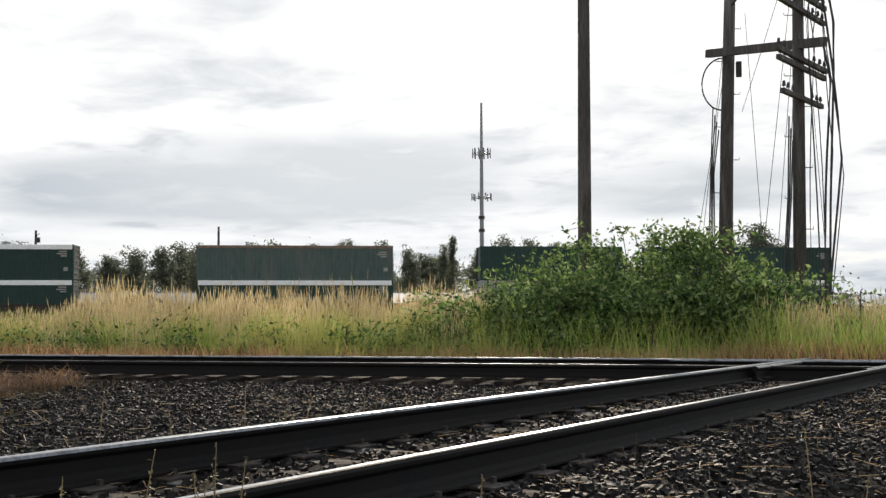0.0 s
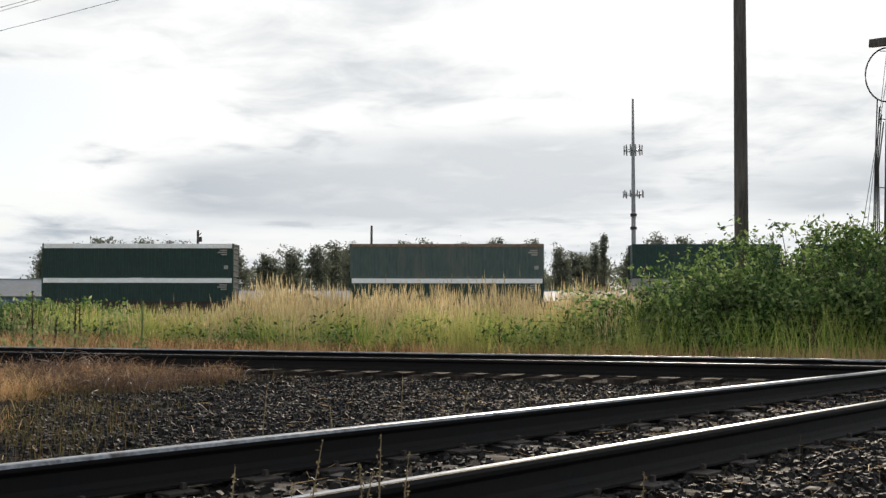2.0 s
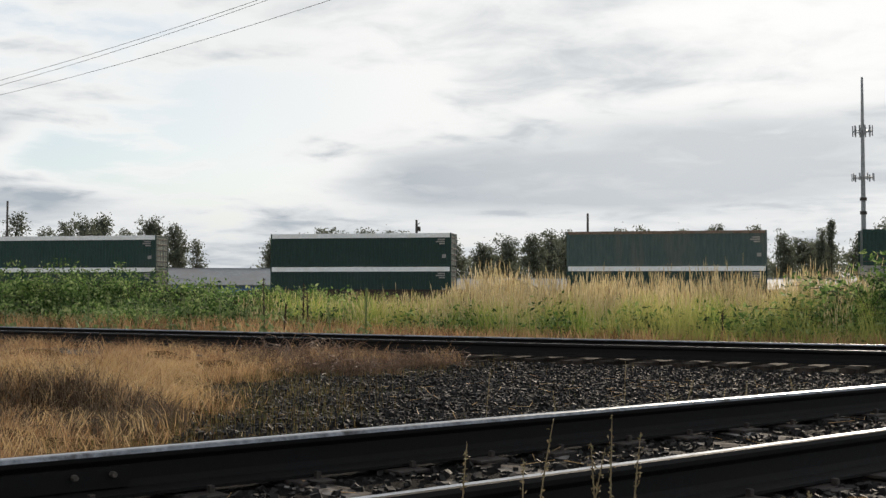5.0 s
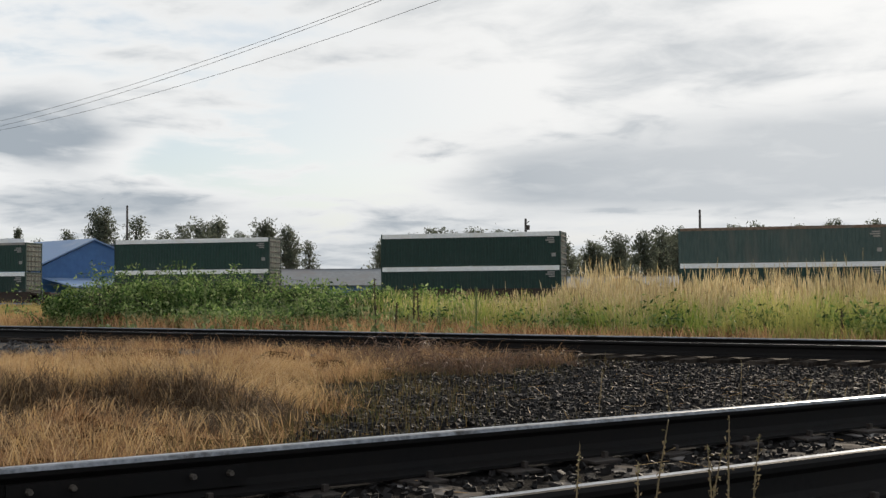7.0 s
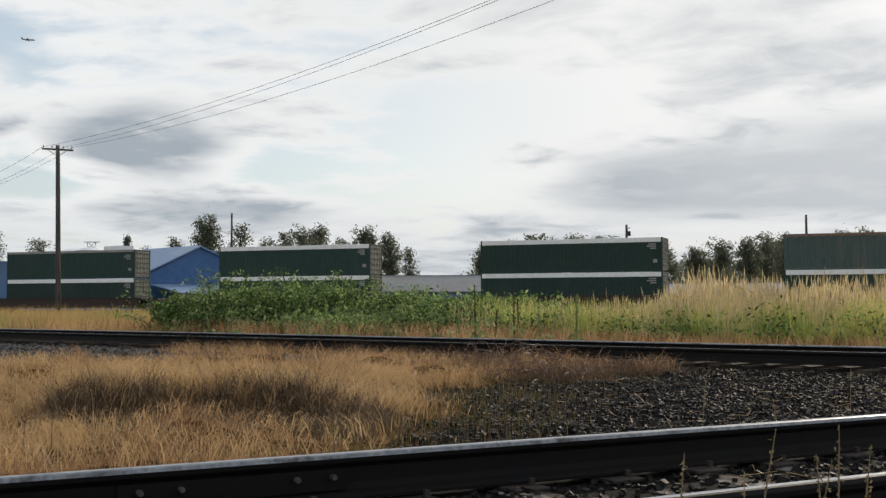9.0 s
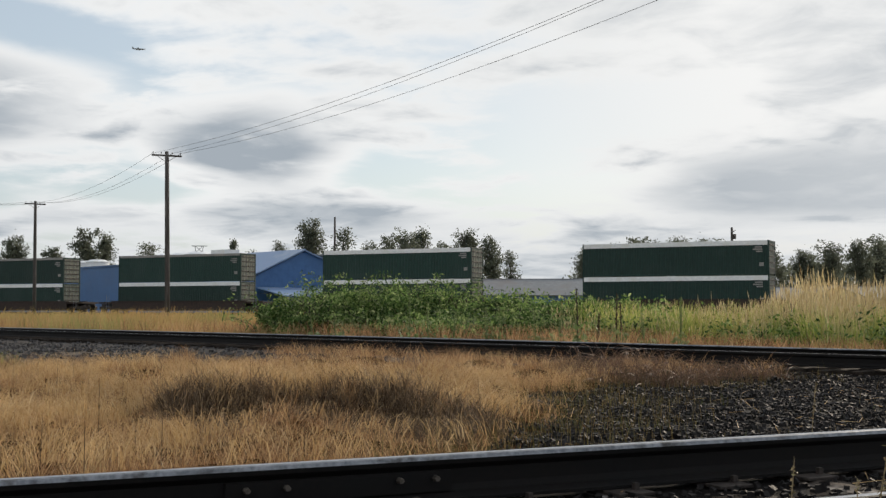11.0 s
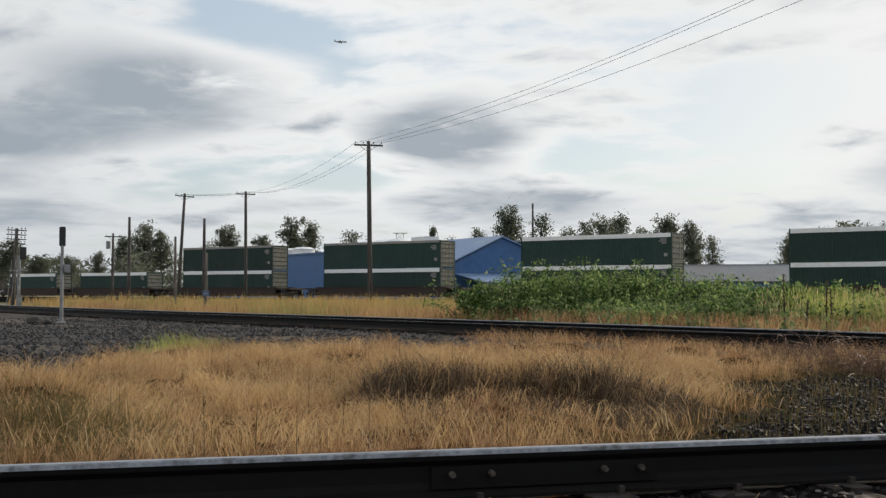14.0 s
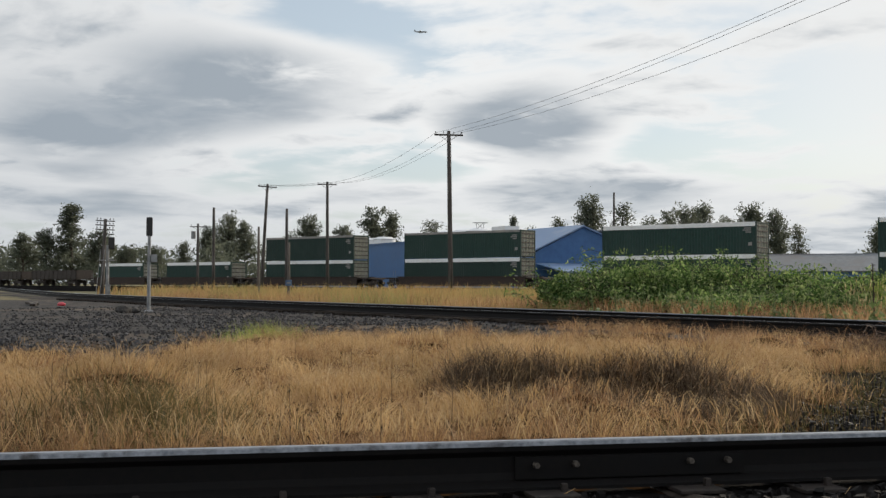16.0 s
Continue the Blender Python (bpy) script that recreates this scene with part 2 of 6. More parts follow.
M["rust_top"] = surf("rusty_top_rail", (0.10, 0.060, 0.040), (0.24, 0.17, 0.13), 5, 0.8, bump=0.2, c3=(0.15, 0.13, 0.11), scale3=0.8)
M["door"] = surf("container_door", (0.13, 0.14, 0.11), (0.25, 0.25, 0.20), 4, 0.6, bump=0.2, c3=(0.10, 0.13, 0.10), scale3=0.7)
M["wagon"] = surf("wagon_brown_steel", (0.020, 0.014, 0.012), (0.055, 0.034, 0.027), 5, 0.75, 0.2, bump=0.2, c3=(0.035, 0.028, 0.025), scale3=0.6)
M["blue"] = surf("blue_sheet_metal", (0.034, 0.105, 0.26), (0.050, 0.138, 0.32), 1.2, 0.5, bump=0.1, c3=(0.042, 0.112, 0.26), scale3=0.12)
M["roof_grey"] = surf("grey_roof_sheet", (0.13, 0.145, 0.16), (0.20, 0.215, 0.23), 1.5, 0.7, 0.0, bump=0.1, c3=(0.16, 0.155, 0.155), scale3=0.15)
M["bark"] = surf("bark", (0.035, 0.028, 0.022), (0.085, 0.070, 0.055), 6, 0.9, bump=0.8, stretch=(3, 3, 0.6), depth=0.03)
M["galv"] = surf("galvanised_steel", (0.16, 0.17, 0.18), (0.30, 0.31, 0.32), 2.5, 0.5, 0.5, bump=0.05)
M["red"] = surf("red_plastic", (0.45, 0.03, 0.05), (0.60, 0.05, 0.07), 8, 0.5, bump=0.1)
M["grass_gold"] = blade("golden_grass", [(0.36, 0.26, 0.13), (0.55, 0.44, 0.25), (0.72, 0.62, 0.41), (0.46, 0.41, 0.20)], 0.5)
M["grass_green"] = blade("green_grass", [(0.15, 0.24, 0.042), (0.26, 0.37, 0.070), (0.38, 0.46, 0.11), (0.50, 0.47, 0.17)], 0.60, patch=(0.44, 0.39, 0.14), patch_scale=0.5)
M["grass_dry"] = blade("dry_brown_grass", [(0.040, 0.020, 0.011), (0.155, 0.075, 0.035), (0.30, 0.157, 0.070), (0.42, 0.248, 0.117), (0.60, 0.415, 0.235), (0.24, 0.122, 0.057)], 0.44, patch=(0.50, 0.325, 0.163))
# Darkest and palest tones stand for shade inside the thicket and leaf glints.
M["leaf_bramble"] = blade("bramble_leaf", [(0.020, 0.046, 0.015), (0.056, 0.112, 0.030), (0.115, 0.195, 0.052), (0.21, 0.30, 0.090), (0.34, 0.40, 0.18)], 0.54, 0.6)
M["leaf_weed"] = blade("weed_leaf", [(0.12, 0.17, 0.06), (0.19, 0.25, 0.10), (0.28, 0.31, 0.16)], 0.45, 0.6)
# Paler, greyer leaves: the haze of the distance is put into their colour.
M["leaf_tree"] = blade("hazy_tree_leaf", [(0.092, 0.107, 0.082), (0.124, 0.139, 0.104), (0.160, 0.175, 0.130)], 0.60, 0.7)
M["stalk"] = blade("dry_stalk", [(0.16, 0.12, 0.065), (0.27, 0.21, 0.12), (0.19, 0.18, 0.085)], 0.2)
M["dead"] = blade("dead_stalk", [(0.035, 0.026, 0.018), (0.07, 0.05, 0.03)], 0.1)


# ---- building helpers ----
def mesh_of(bm, name, smooth=False):
    me = bpy.data.meshes.new(name)
    bm.to_mesh(me)
    bm.free()
    for p in me.polygons:
        p.use_smooth = smooth
    return me


def part(name, bm, material, parent, label="", smooth=False):
    """Links a bmesh as one mesh object under a thing or a part."""
    me = mesh_of(bm, name, smooth) if isinstance(bm, bmesh.types.BMesh) else bm
    if material and not me.materials:
        me.materials.append(material)
    ob = new(name, me)
    ob.parent = parent
    return tagged(ob, label)


def thing(name, label, category, m=None, group="", kind=""):
    ob = new(name)
    ob.empty_display_size = 0.2
    if m is not None:
        ob.matrix_basis = m
    return tagged(ob, label, category, group, kind)


def box(x0, x1, y0, y1, z0, z1, bevel=0.0, bm=None):
    bm = bm or bmesh.new()
    g = bmesh.ops.create_cube(bm, size=1)
    vs = g["verts"]
    for v in vs:
        v.co = Vector(((x0 + x1) / 2 + v.co.x * (x1 - x0), (y0 + y1) / 2 + v.co.y * (y1 - y0), (z0 + z1) / 2 + v.co.z * (z1 - z0)))
    if bevel:
        es = list({e for v in vs for e in v.link_edges})
        bmesh.ops.bevel(bm, geom=es, offset=bevel, segments=2, affect="EDGES", profile=0.6)
    return bm


def rod(a, b, r0, r1=None, n=8, bm=None):
    """A round bar from a to b."""
    bm = bm or bmesh.new()
    a, b = Vector(a), Vector(b)
    r1 = r0 if r1 is None else r1
    q = (b - a).to_track_quat("Z", "Y").to_matrix()
    rings = []
    for c, r in ((a, r0), (b, r1)):
        rings.append([bm.verts.new(c + q @ Vector((r * math.cos(k * math.tau / n), r * math.sin(k * math.tau / n), 0))) for k in range(n)])
    for k in range(n):
        bm.faces.new((rings[0][k], rings[0][(k + 1) % n], rings[1][(k + 1) % n], rings[1][k]))
    bm.faces.new(rings[0][::-1])
    bm.faces.new(rings[1])
    return bm


def tube(points, r, n=6, bm=None):
    """A bent round bar through the points; r is one radius or one for each point."""
    bm = bm or bmesh.new()
    pts = [Vector(p) for p in points]
    rs = r if isinstance(r, (list, tuple)) else [r] * len(pts)
    rings = []
    for k, p in enumerate(pts):
        d = pts[min(k + 1, len(pts) - 1)] - pts[max(k - 1, 0)]
        q = d.to_track_quat("Z", "Y").to_matrix()
        rings.append([bm.verts.new(p + q @ Vector((rs[k] * math.cos(j * math.tau / n), rs[k] * math.sin(j * math.tau / n), 0))) for j in range(n)])
    for a, b in zip(rings, rings[1:]):
        for j in range(n):
            bm.faces.new((a[j], a[(j + 1) % n], b[(j + 1) % n], b[j]))
    bm.faces.new(rings[0][::-1])
    bm.faces.new(rings[-1])
    return bm


def arrays_mesh(name, verts, faces, material, smooth=False):
    """A mesh from numpy arrays; faces all have the same number of corners."""
    me = bpy.data.meshes.new(name)
    nf, k = faces.shape
    me.vertices.add(len(verts))
    me.vertices.foreach_set("co", verts.astype(np.float32).ravel())
    me.loops.add(nf * k)
    me.loops.foreach_set("vertex_index", faces.astype(np.int32).ravel())
    me.polygons.add(nf)
    me.polygons.foreach_set("loop_start", np.arange(0, nf * k, k, dtype=np.int32))
    me.polygons.foreach_set("use_smooth", np.full(nf, smooth))
    me.update(calc_edges=True)
    me.materials.append(material)
    return me


rng = np.random.default_rng(7)


def smooth_noise(x, y, scale, seed=0):
    """Soft random hills, about -1 to 1."""
    r = np.random.default_rng(seed)
    out = np.zeros_like(np.asarray(x, float))
    for k in range(7):
        a, p, q = r.uniform(0, math.tau), r.uniform(0, math.tau), r.uniform(0.6, 1.7) / scale
        out += np.sin((np.cos(a) * x + np.sin(a) * y) * q * math.tau + p)
    return out / 3.0


def blades_mesh(name, xy, z0, height, width, lean, droop, material, heads=None, heading=None, ts=(0.0, 0.4, 0.75, 1.0)):
    """Many bent blades of grass: three joints each, tapering to a tip; heads adds a seed head of that half width near the top."""
    n = len(xy)
    a = rng.uniform(0, math.tau, n)
    side = np.stack([np.cos(a), np.sin(a), np.zeros(n)], 1) * width[:, None] / 2
    b = rng.uniform(0, math.tau, n) if heading is None else heading
    way = np.stack([np.cos(b), np.sin(b), np.zeros(n)], 1)
    base = np.stack([xy[:, 0], xy[:, 1], z0], 1)
    up = np.array([0, 0, 1.0])
    bend = np.maximum(lean * 0.9 + droop, 0.03)

    def along(t):
        return base + way * (height * (1 - np.cos(bend * t)) / bend)[:, None] + up * (height * np.sin(bend * t) / bend)[:, None]
    rows = []
    for t in ts:
        c = along(t)
        w = (1 - t * 0.94) ** 0.6 if heads is None else 1 - 0.6 * t
        rows += [c - side * w, c + side * w]
    v = np.stack(rows, 1).reshape(-1, 3)
    k = len(ts) * 2
    f = np.concatenate([np.array([[2 * j, 2 * j + 1, 2 * j + 3, 2 * j + 2]]) for j in range(len(ts) - 1)])
    faces = (np.arange(n)[:, None, None] * k + f[None]).reshape(-1, 4)
    if heads is not None:
        # a slim spindle of a head, two crossed leaves
        p0 = along(0.88)
        p1 = along(1.0) + (along(1.0) - p0) * 0.5
        pm = p0 * 0.55 + p1 * 0.45
        s2 = side / (width[:, None] / 2) * heads
        s3 = np.stack([-s2[:, 1], s2[:, 0], s2[:, 2]], 1)
        hv = np.stack([p0, pm + s2, p1, pm - s2, p0, pm + s3, p1, pm - s3], 1).reshape(-1, 3)
        hf = (np.arange(n)[:, None, None] * 8 + np.array([[0, 1, 2, 3], [4, 5, 6, 7]])[None]).reshape(-1, 4) + len(v)
        v, faces = np.concatenate([v, hv]), np.concatenate([faces, hf])
    return arrays_mesh(name, v, faces, material)


def leaves_mesh(name, centres, size, material, tilt=0.9):
    """Many small pointed leaves, folded a little along the middle."""
    n = len(centres)
    nrm = rng.normal(0, 1, (n, 3)) * [1, 1, tilt]
    nrm /= np.linalg.norm(nrm, axis=1)[:, None]
    t = rng.normal(0, 1, (n, 3))
    t -= nrm * (t * nrm).sum(1)[:, None]
    t /= np.linalg.norm(t, axis=1)[:, None]
    s = np.cross(nrm, t)
    L = (size * rng.uniform(0.6, 1.4, n))[:, None]
    c = centres
    v = np.stack([c - t * L, c + s * L * 0.45 + nrm * L * 0.12, c + t * L, c - s * L * 0.45 + nrm * L * 0.12], 1).reshape(-1, 3)
    f = np.arange(n)[:, None, None] * 4 + np.array([[0, 1, 2], [0, 2, 3]])[None]
    return arrays_mesh(name, v, f.reshape(-1, 3), material)


def stuff(name, me, label, category, kind="stuff"):
    return tagged(new(name, me), label, category, kind=kind)


# ---- ground plan ----
RAIL_TOP, TIE_TOP = 0.19, 0.0
NEAR_DIR = Vector((0.5262, 0.8504, 0)).normalized()
NEAR_C = Vector((-1.472, 4.439, 0))     # a point midway between the rails of the near track


def near_point(s, off=0.0, z=0.0):
    n = Vector((-NEAR_DIR.y, NEAR_DIR.x, 0))
    return NEAR_C + NEAR_DIR * s + n * off + Vector((0, 0, z))


FAR_X = np.array([-260, -170, -110, -64, -38, -23, -14, -8.5, -4.5, -1.3, 3.4, 6.0, 14, 30, 60], float)
FAR_Y = np.array([110, 72, 49, 31.5, 24.6, 21.6, 19.6, 18.2, 17.3, 16.6, 15.55, 14.9, 12.4, 6.0, -8.0])


def far_y(x):
    """The middle of the far track, smoothed between its stations."""
    k = np.array([-2, -1, 0, 1, 2]) * 2.0
    return np.mean([np.interp(np.asarray(x, float) + d, FAR_X, FAR_Y) for d in k], axis=0)


FAR_LINE = [Vector((x, float(far_y(x)), 0)) for x in np.arange(60, -260, -1.0)]


def near_distance(x, y):
    """Metres to the middle of the near track and of the far track."""
    d1 = np.abs((x - NEAR_C.x) * NEAR_DIR.y - (y - NEAR_C.y) * NEAR_DIR.x)
    d2 = np.abs(y - far_y(x)) * 0.97
    return d1, d2


def hollow_at(x, y):
    """The hollow in the dry grass, 0 to 1."""
    u, v = 0.783 * (x + 5.4) + 0.622 * (y - 6.85), -0.622 * (x + 5.4) + 0.783 * (y - 6.85)
    v = v + 0.10 * np.sin(u * 1.5)
    return np.exp(-((u / 1.2) ** 4 + (v / 0.42) ** 2))


def track_side(x, y):
    """Metres from the middle of the near track, more than 0 on its far side."""
    return -(x - NEAR_C.x) * NEAR_DIR.y + (y - NEAR_C.y) * NEAR_DIR.x


def ground_z(x, y):
    x, y = np.asarray(x, float), np.asarray(y, float)
    d1, d2 = near_distance(x, y)
    d = np.minimum(d1, d2)
    bed = np.clip((d - 1.35) / 1.6, 0, 1)
    z = -0.016 - 0.12 * bed * bed * (3 - 2 * bed) - 0.075 * np.clip((d2 < 2.5) * (d1 - 1.4), 0, 1)
    z += 0.018 * smooth_noise(x, y, 3.1, 1) * np.clip(d - 0.9, 0, 1) + 0.012 * smooth_noise(x, y, 0.9, 2) * np.clip(d - 0.9, 0, 1)
    z += 0.20 * hollow_at(x + 0.47, y - 0.59) - 0.11 * hollow_at(x, y)      # the hollow in the dry grass
    inside = np.clip(np.minimum(d1 - 1.1, d2 - 1.9) * 0.8, 0, 1) * np.clip((np.interp(y, [4, 5.7, 7.2, 9.8, 12, 16], [-2.9, -3.8, -4.5, -5.5, -6.1, -6.0]) - x) * 0.9, 0, 1) * np.clip((16 + x) * 0.4, 0, 1) * (y < far_y(x))
    z += inside * (0.05 + 0.09 * smooth_noise(x, y, 1.9, 61) + 0.018 * smooth_noise(x, y, 0.75, 62))
    return z


def dry_zone(x, y):
    """Where the dry grass between the two tracks grows: above 0."""
    edge = np.interp(y, [4, 5.7, 7.2, 9.8, 12, 14, 16], [-2.6, -3.4, -4.0, -5.0, -5.7, -5.6, -5.2]) + 0.38 * smooth_noise(x, y, 2.5, 5)
    a = edge - x
    c = far_y(x) - 2.3 - 2.6 * np.clip((-x - 8) / 8, 0, 1) - y
    bound = np.interp(y, [4, 6, 7.5, 9.5, 12, 14, 16], [-11.5, -10.8, -12.5, -14.1, -14.7, -13.2, -9])
    gravel = x - bound + 0.7 * smooth_noise(x, y, 3, 8)
    g2 = np.maximum(gravel, (6.0 - y) + 0.1 * (x + 12) + 0.3 * smooth_noise(x, y, 2, 9))
    return np.minimum(np.minimum(a, c), g2)


def make_ground():
    def lines(lo, hi, step, reach):
        mid = np.arange(lo, hi + step, step)
        out, d = [], step
        e = 0.0
        while e < reach:
            d *= 1.28
            e += d
            out.append(e)
        out = np.array(out)
        return np.concatenate([lo - out[::-1], mid, mid[-1] + out])
    xs, ys = lines(-50, 14, 0.28, 4300), lines(-3, 34, 0.28, 4300)
    X, Y = np.meshgrid(xs, ys)
    Z = ground_z(X, Y)
    far = np.clip((np.hypot(X, Y) - 60) / 60, 0, 1)
    Z = Z * (1 - far) - 0.35 * far
    v = np.stack([X, Y, Z], -1).reshape(-1, 3)
    nx, ny = len(xs), len(ys)
    i = (np.arange(ny - 1)[:, None] * nx + np.arange(nx - 1)[None]).ravel()
    f = np.stack([i, i + 1, i + nx + 1, i + nx], 1)
    me = arrays_mesh("ground", v, f, M["ballast"], True)
    for k in ("gravel", "soil", "field"):
        me.materials.append(M[k])
    c = v[f].mean(1)
    x, y = c[:, 0], c[:, 1]
    d1, d2 = near_distance(x, y)
    beyond = y > far_y(x) + 2.0
    idx = np.zeros(len(f), np.int32)
    idx[(x < -9) & ~beyond] = 1
    idx[(dry_zone(x, y) > -0.1) & ~beyond & (track_side(x, y) > 0.8)] = 2
    idx[beyond | (np.hypot(x, y) > 70)] = 3
    idx[(d2 < 2.2) & (x < -9)] = 1
    me.polygons.foreach_set("material_index", idx)
    tagged(new("ground", me), "dark ballast, gravel, dry soil and field to the horizon", "ground", kind="structure")


make_ground()

# ---- railway tracks ----
RAIL_PROFILE = [(-0.070, 0.0), (0.070, 0.0), (0.070, 0.012), (0.016, 0.032), (0.010, 0.060), (0.010, 0.120), (0.034, 0.142), (0.0365, 0.160), (0.029, 0.1745), (0.018, 0.178),
                (-0.018, 0.178), (-0.029, 0.1745), (-0.0365, 0.160), (-0.034, 0.142), (-0.010, 0.120), (-0.010, 0.060), (-0.016, 0.032), (-0.070, 0.012)]


def rail_part(points, parent, label, gauge):
    """One rail swept along the points (at its foot); the running surface and the gauge corner (side gauge, 1 or -1) are worn bright."""
    bm = bmesh.new()
    rings = []
    for k, p in enumerate(points):
        d = (points[min(k + 1, len(points) - 1)] - points[max(k - 1, 0)]).normalized()
        n = Vector((-d.y, d.x, 0))
        rings.append([bm.verts.new(p + n * a + Vector((0, 0, b))) for a, b in RAIL_PROFILE])
    m = len(RAIL_PROFILE)
    for a, b in zip(rings, rings[1:]):
        for j in range(m):
            f = bm.faces.new((a[j], b[j], b[(j + 1) % m], a[(j + 1) % m]))
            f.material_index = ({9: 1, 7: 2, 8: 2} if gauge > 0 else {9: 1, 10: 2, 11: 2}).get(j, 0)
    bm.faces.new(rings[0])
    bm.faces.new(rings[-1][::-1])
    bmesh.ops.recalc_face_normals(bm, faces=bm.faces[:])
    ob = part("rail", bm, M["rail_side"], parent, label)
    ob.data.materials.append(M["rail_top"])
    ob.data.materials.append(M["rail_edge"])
    return ob


def tie_mesh(seed):
    r = random.Random(seed)
    bm = bmesh.new()
    bmesh.ops.create_grid(bm, x_segments=14, y_segments=3, size=0.5)
    top = bm.verts[:]
    for v in top:
        v.co = Vector((v.co.x * 2.59, v.co.y * 0.225, r.uniform(-0.010, 0.004) - (0.010 if abs(v.co.y) > 0.4 else 0)))
    edges = [e for e in bm.edges if e.is_boundary]
    g = bmesh.ops.extrude_edge_only(bm, edges=edges)
    for v in g["geom"]:
        if isinstance(v, bmesh.types.BMVert):
            v.co.z = -0.17
    bmesh.ops.recalc_face_normals(bm, faces=bm.faces[:])
    return mesh_of(bm, "tie")


TIE_MESHES = {"tie": [tie_mesh(k) for k in range(5)], "tie_dark": [tie_mesh(k + 5) for k in range(5)]}
PLATE = mesh_of(box(-0.18, 0.18, -0.09, 0.09, 0.0, 0.016, 0.004), "tie_plate")
SPIKE = mesh_of(box(-0.014, 0.014, -0.012, 0.012, 0.0, 0.034, 0.004), "spike")


def put_tie(parent, at, angle, r, plates=True, z=0.0, mat="tie"):
    me = TIE_MESHES[mat][r.randrange(5)]
    ob = part("tie", me, M[mat], parent)
    ob.matrix_basis = pose(at.x, at.y, z - 0.003 + r.uniform(-0.012, 0.002), 0, 0, math.degrees(angle) + r.uniform(-1.5, 1.5)) @ Matrix.Diagonal((r.uniform(0.97, 1.03), 1, 1, 1))
    if plates:
        for sgn in (-1, 1):
            p = part("tie_plate", PLATE, M["steel"], ob)
            p.matrix_basis = pose(sgn * 0.755, 0, 0.0)
            for dx in (-0.095, 0.095):
                q = part("spike", SPIKE, M["steel"], ob)
                q.matrix_basis = pose(sgn * 0.755 + dx, 0.05 if dx > 0 else -0.05, 0.012)


near = thing("railway_track", "near railway track with rusty rails on weathered wooden ties", "railway track", kind="structure")
rnd = random.Random(3)
n_angle = math.atan2(NEAR_DIR.y, NEAR_DIR.x)
for off, lab in ((0.755, "rusty rail with a bright worn head"), (-0.755, "rusty rail with a bright worn head")):
    rail_part([near_point(s, off, 0.012) for s in (-16, -6, 0, 6, 13, 20, 40)], near, lab, -off)
s = -9.0
while s < 26:
    p = near_point(s)
    put_tie(near, p, n_angle + math.pi / 2, rnd, plates=s < 12)
    s += 0.52 + rnd.uniform(-0.03, 0.03)

# the bolted joint in the near track's far rail
bm = bmesh.new()
box(-0.46, 0.46, -0.006, 0.012, 0.036, 0.118, 0.0, bm)
bar = part("joint_bar", bm, M["rail_side"], near)
bar.matrix_basis = Matrix.Translation(near_point(-1.37, 0.755 - 0.024, 0.012)) @ Matrix.Rotation(n_angle, 4, "Z")
for dx in (-0.385, -0.23, 0.23, 0.385):
    bm = rod((dx, -0.012, 0.090), (dx, -0.040, 0.090), 0.013, 0.011, 6)
    part("bolt", bm, M["bolt"], bar, "worn bright bolt")

far = thing("railway_track", "far railway track curving away on dark ballast", "railway track", kind="structure")


def far_side(off, z):
    out = []
    for k, p in enumerate(FAR_LINE):
        d = (FAR_LINE[min(k + 1, len(FAR_LINE) - 1)] - FAR_LINE[max(k - 1, 0)]).normalized()
        out.append(p + Vector((-d.y, d.x, 0)) * off + Vector((0, 0, z)))
    return out


rail_part(far_side(-0.755, 0.018), far, "rusty rail with a bright worn head", 1)
rail_part(far_side(0.755, -0.006), far, "rusty rail with a bright worn head", -1)
x = 9.0
while x > -60:
    y = float(far_y(x))
    slope = float(far_y(x - 0.5) - far_y(x + 0.5))
    a = math.atan2(slope, -1.0)
    put_tie(far, Vector((x, y, 0)), a + math.pi / 2, rnd, plates=False, z=-0.012, mat="tie_dark")
    x -= 0.53 + rnd.uniform(-0.03, 0.03)

# the diamond crossing: short guard rails beside the running rails
cross = min((near_point(s) for s in np.arange(5, 16, 0.02)), key=lambda p: abs(p.y - float(far_y(p.x))))
s_cross = (cross - NEAR_C).dot(NEAR_DIR)
for off in (0.755 - 0.125, -0.755 + 0.125):
    rail_part([near_point(s_cross + k, off, 0.002) for k in (-1.5, 0, 1.5)], near, "short guard rail in the crossing", -off)
for off, z in ((-0.755 + 0.125, 0.010), (0.755 - 0.125, -0.014)):
    pts = [p for p in far_side(off, z) if abs(p.x - cross.x) < 2.4]
    rail_part(pts, far, "short guard rail in the crossing", -off)
for so in (-0.755, 0.755):
    for sf in (-0.9, 0.9):
        q = near_point(s_cross + sf * 1.1, so)
        pl = part("frog_plate", box(-0.34, 0.34, -0.20, 0.20, 0.012, 0.045, 0.01), M["rail_side"], near)
        pl.matrix_basis = pose(q.x, q.y, 0, 0, 0, math.degrees(n_angle))

# ---- container train ----
TRAIN_AZ, TRAIN_D = 6.0, 100.0
T_FOOT = polar(TRAIN_AZ, TRAIN_D)
T_LEFT = Vector((-math.cos(radians(TRAIN_AZ)), -math.sin(radians(TRAIN_AZ)), 0))
T_ANGLE = math.degrees(math.atan2(-T_LEFT.y, -T_LEFT.x))     # local x runs to the right, local -y faces the viewer
T_Z = 0.42


def train_pose(s, z=0.0):
    p = T_FOOT + T_LEFT * s + Vector((0, 0, T_Z + z))
    return pose(p.x, p.y, p.z, 0, 0, T_ANGLE)


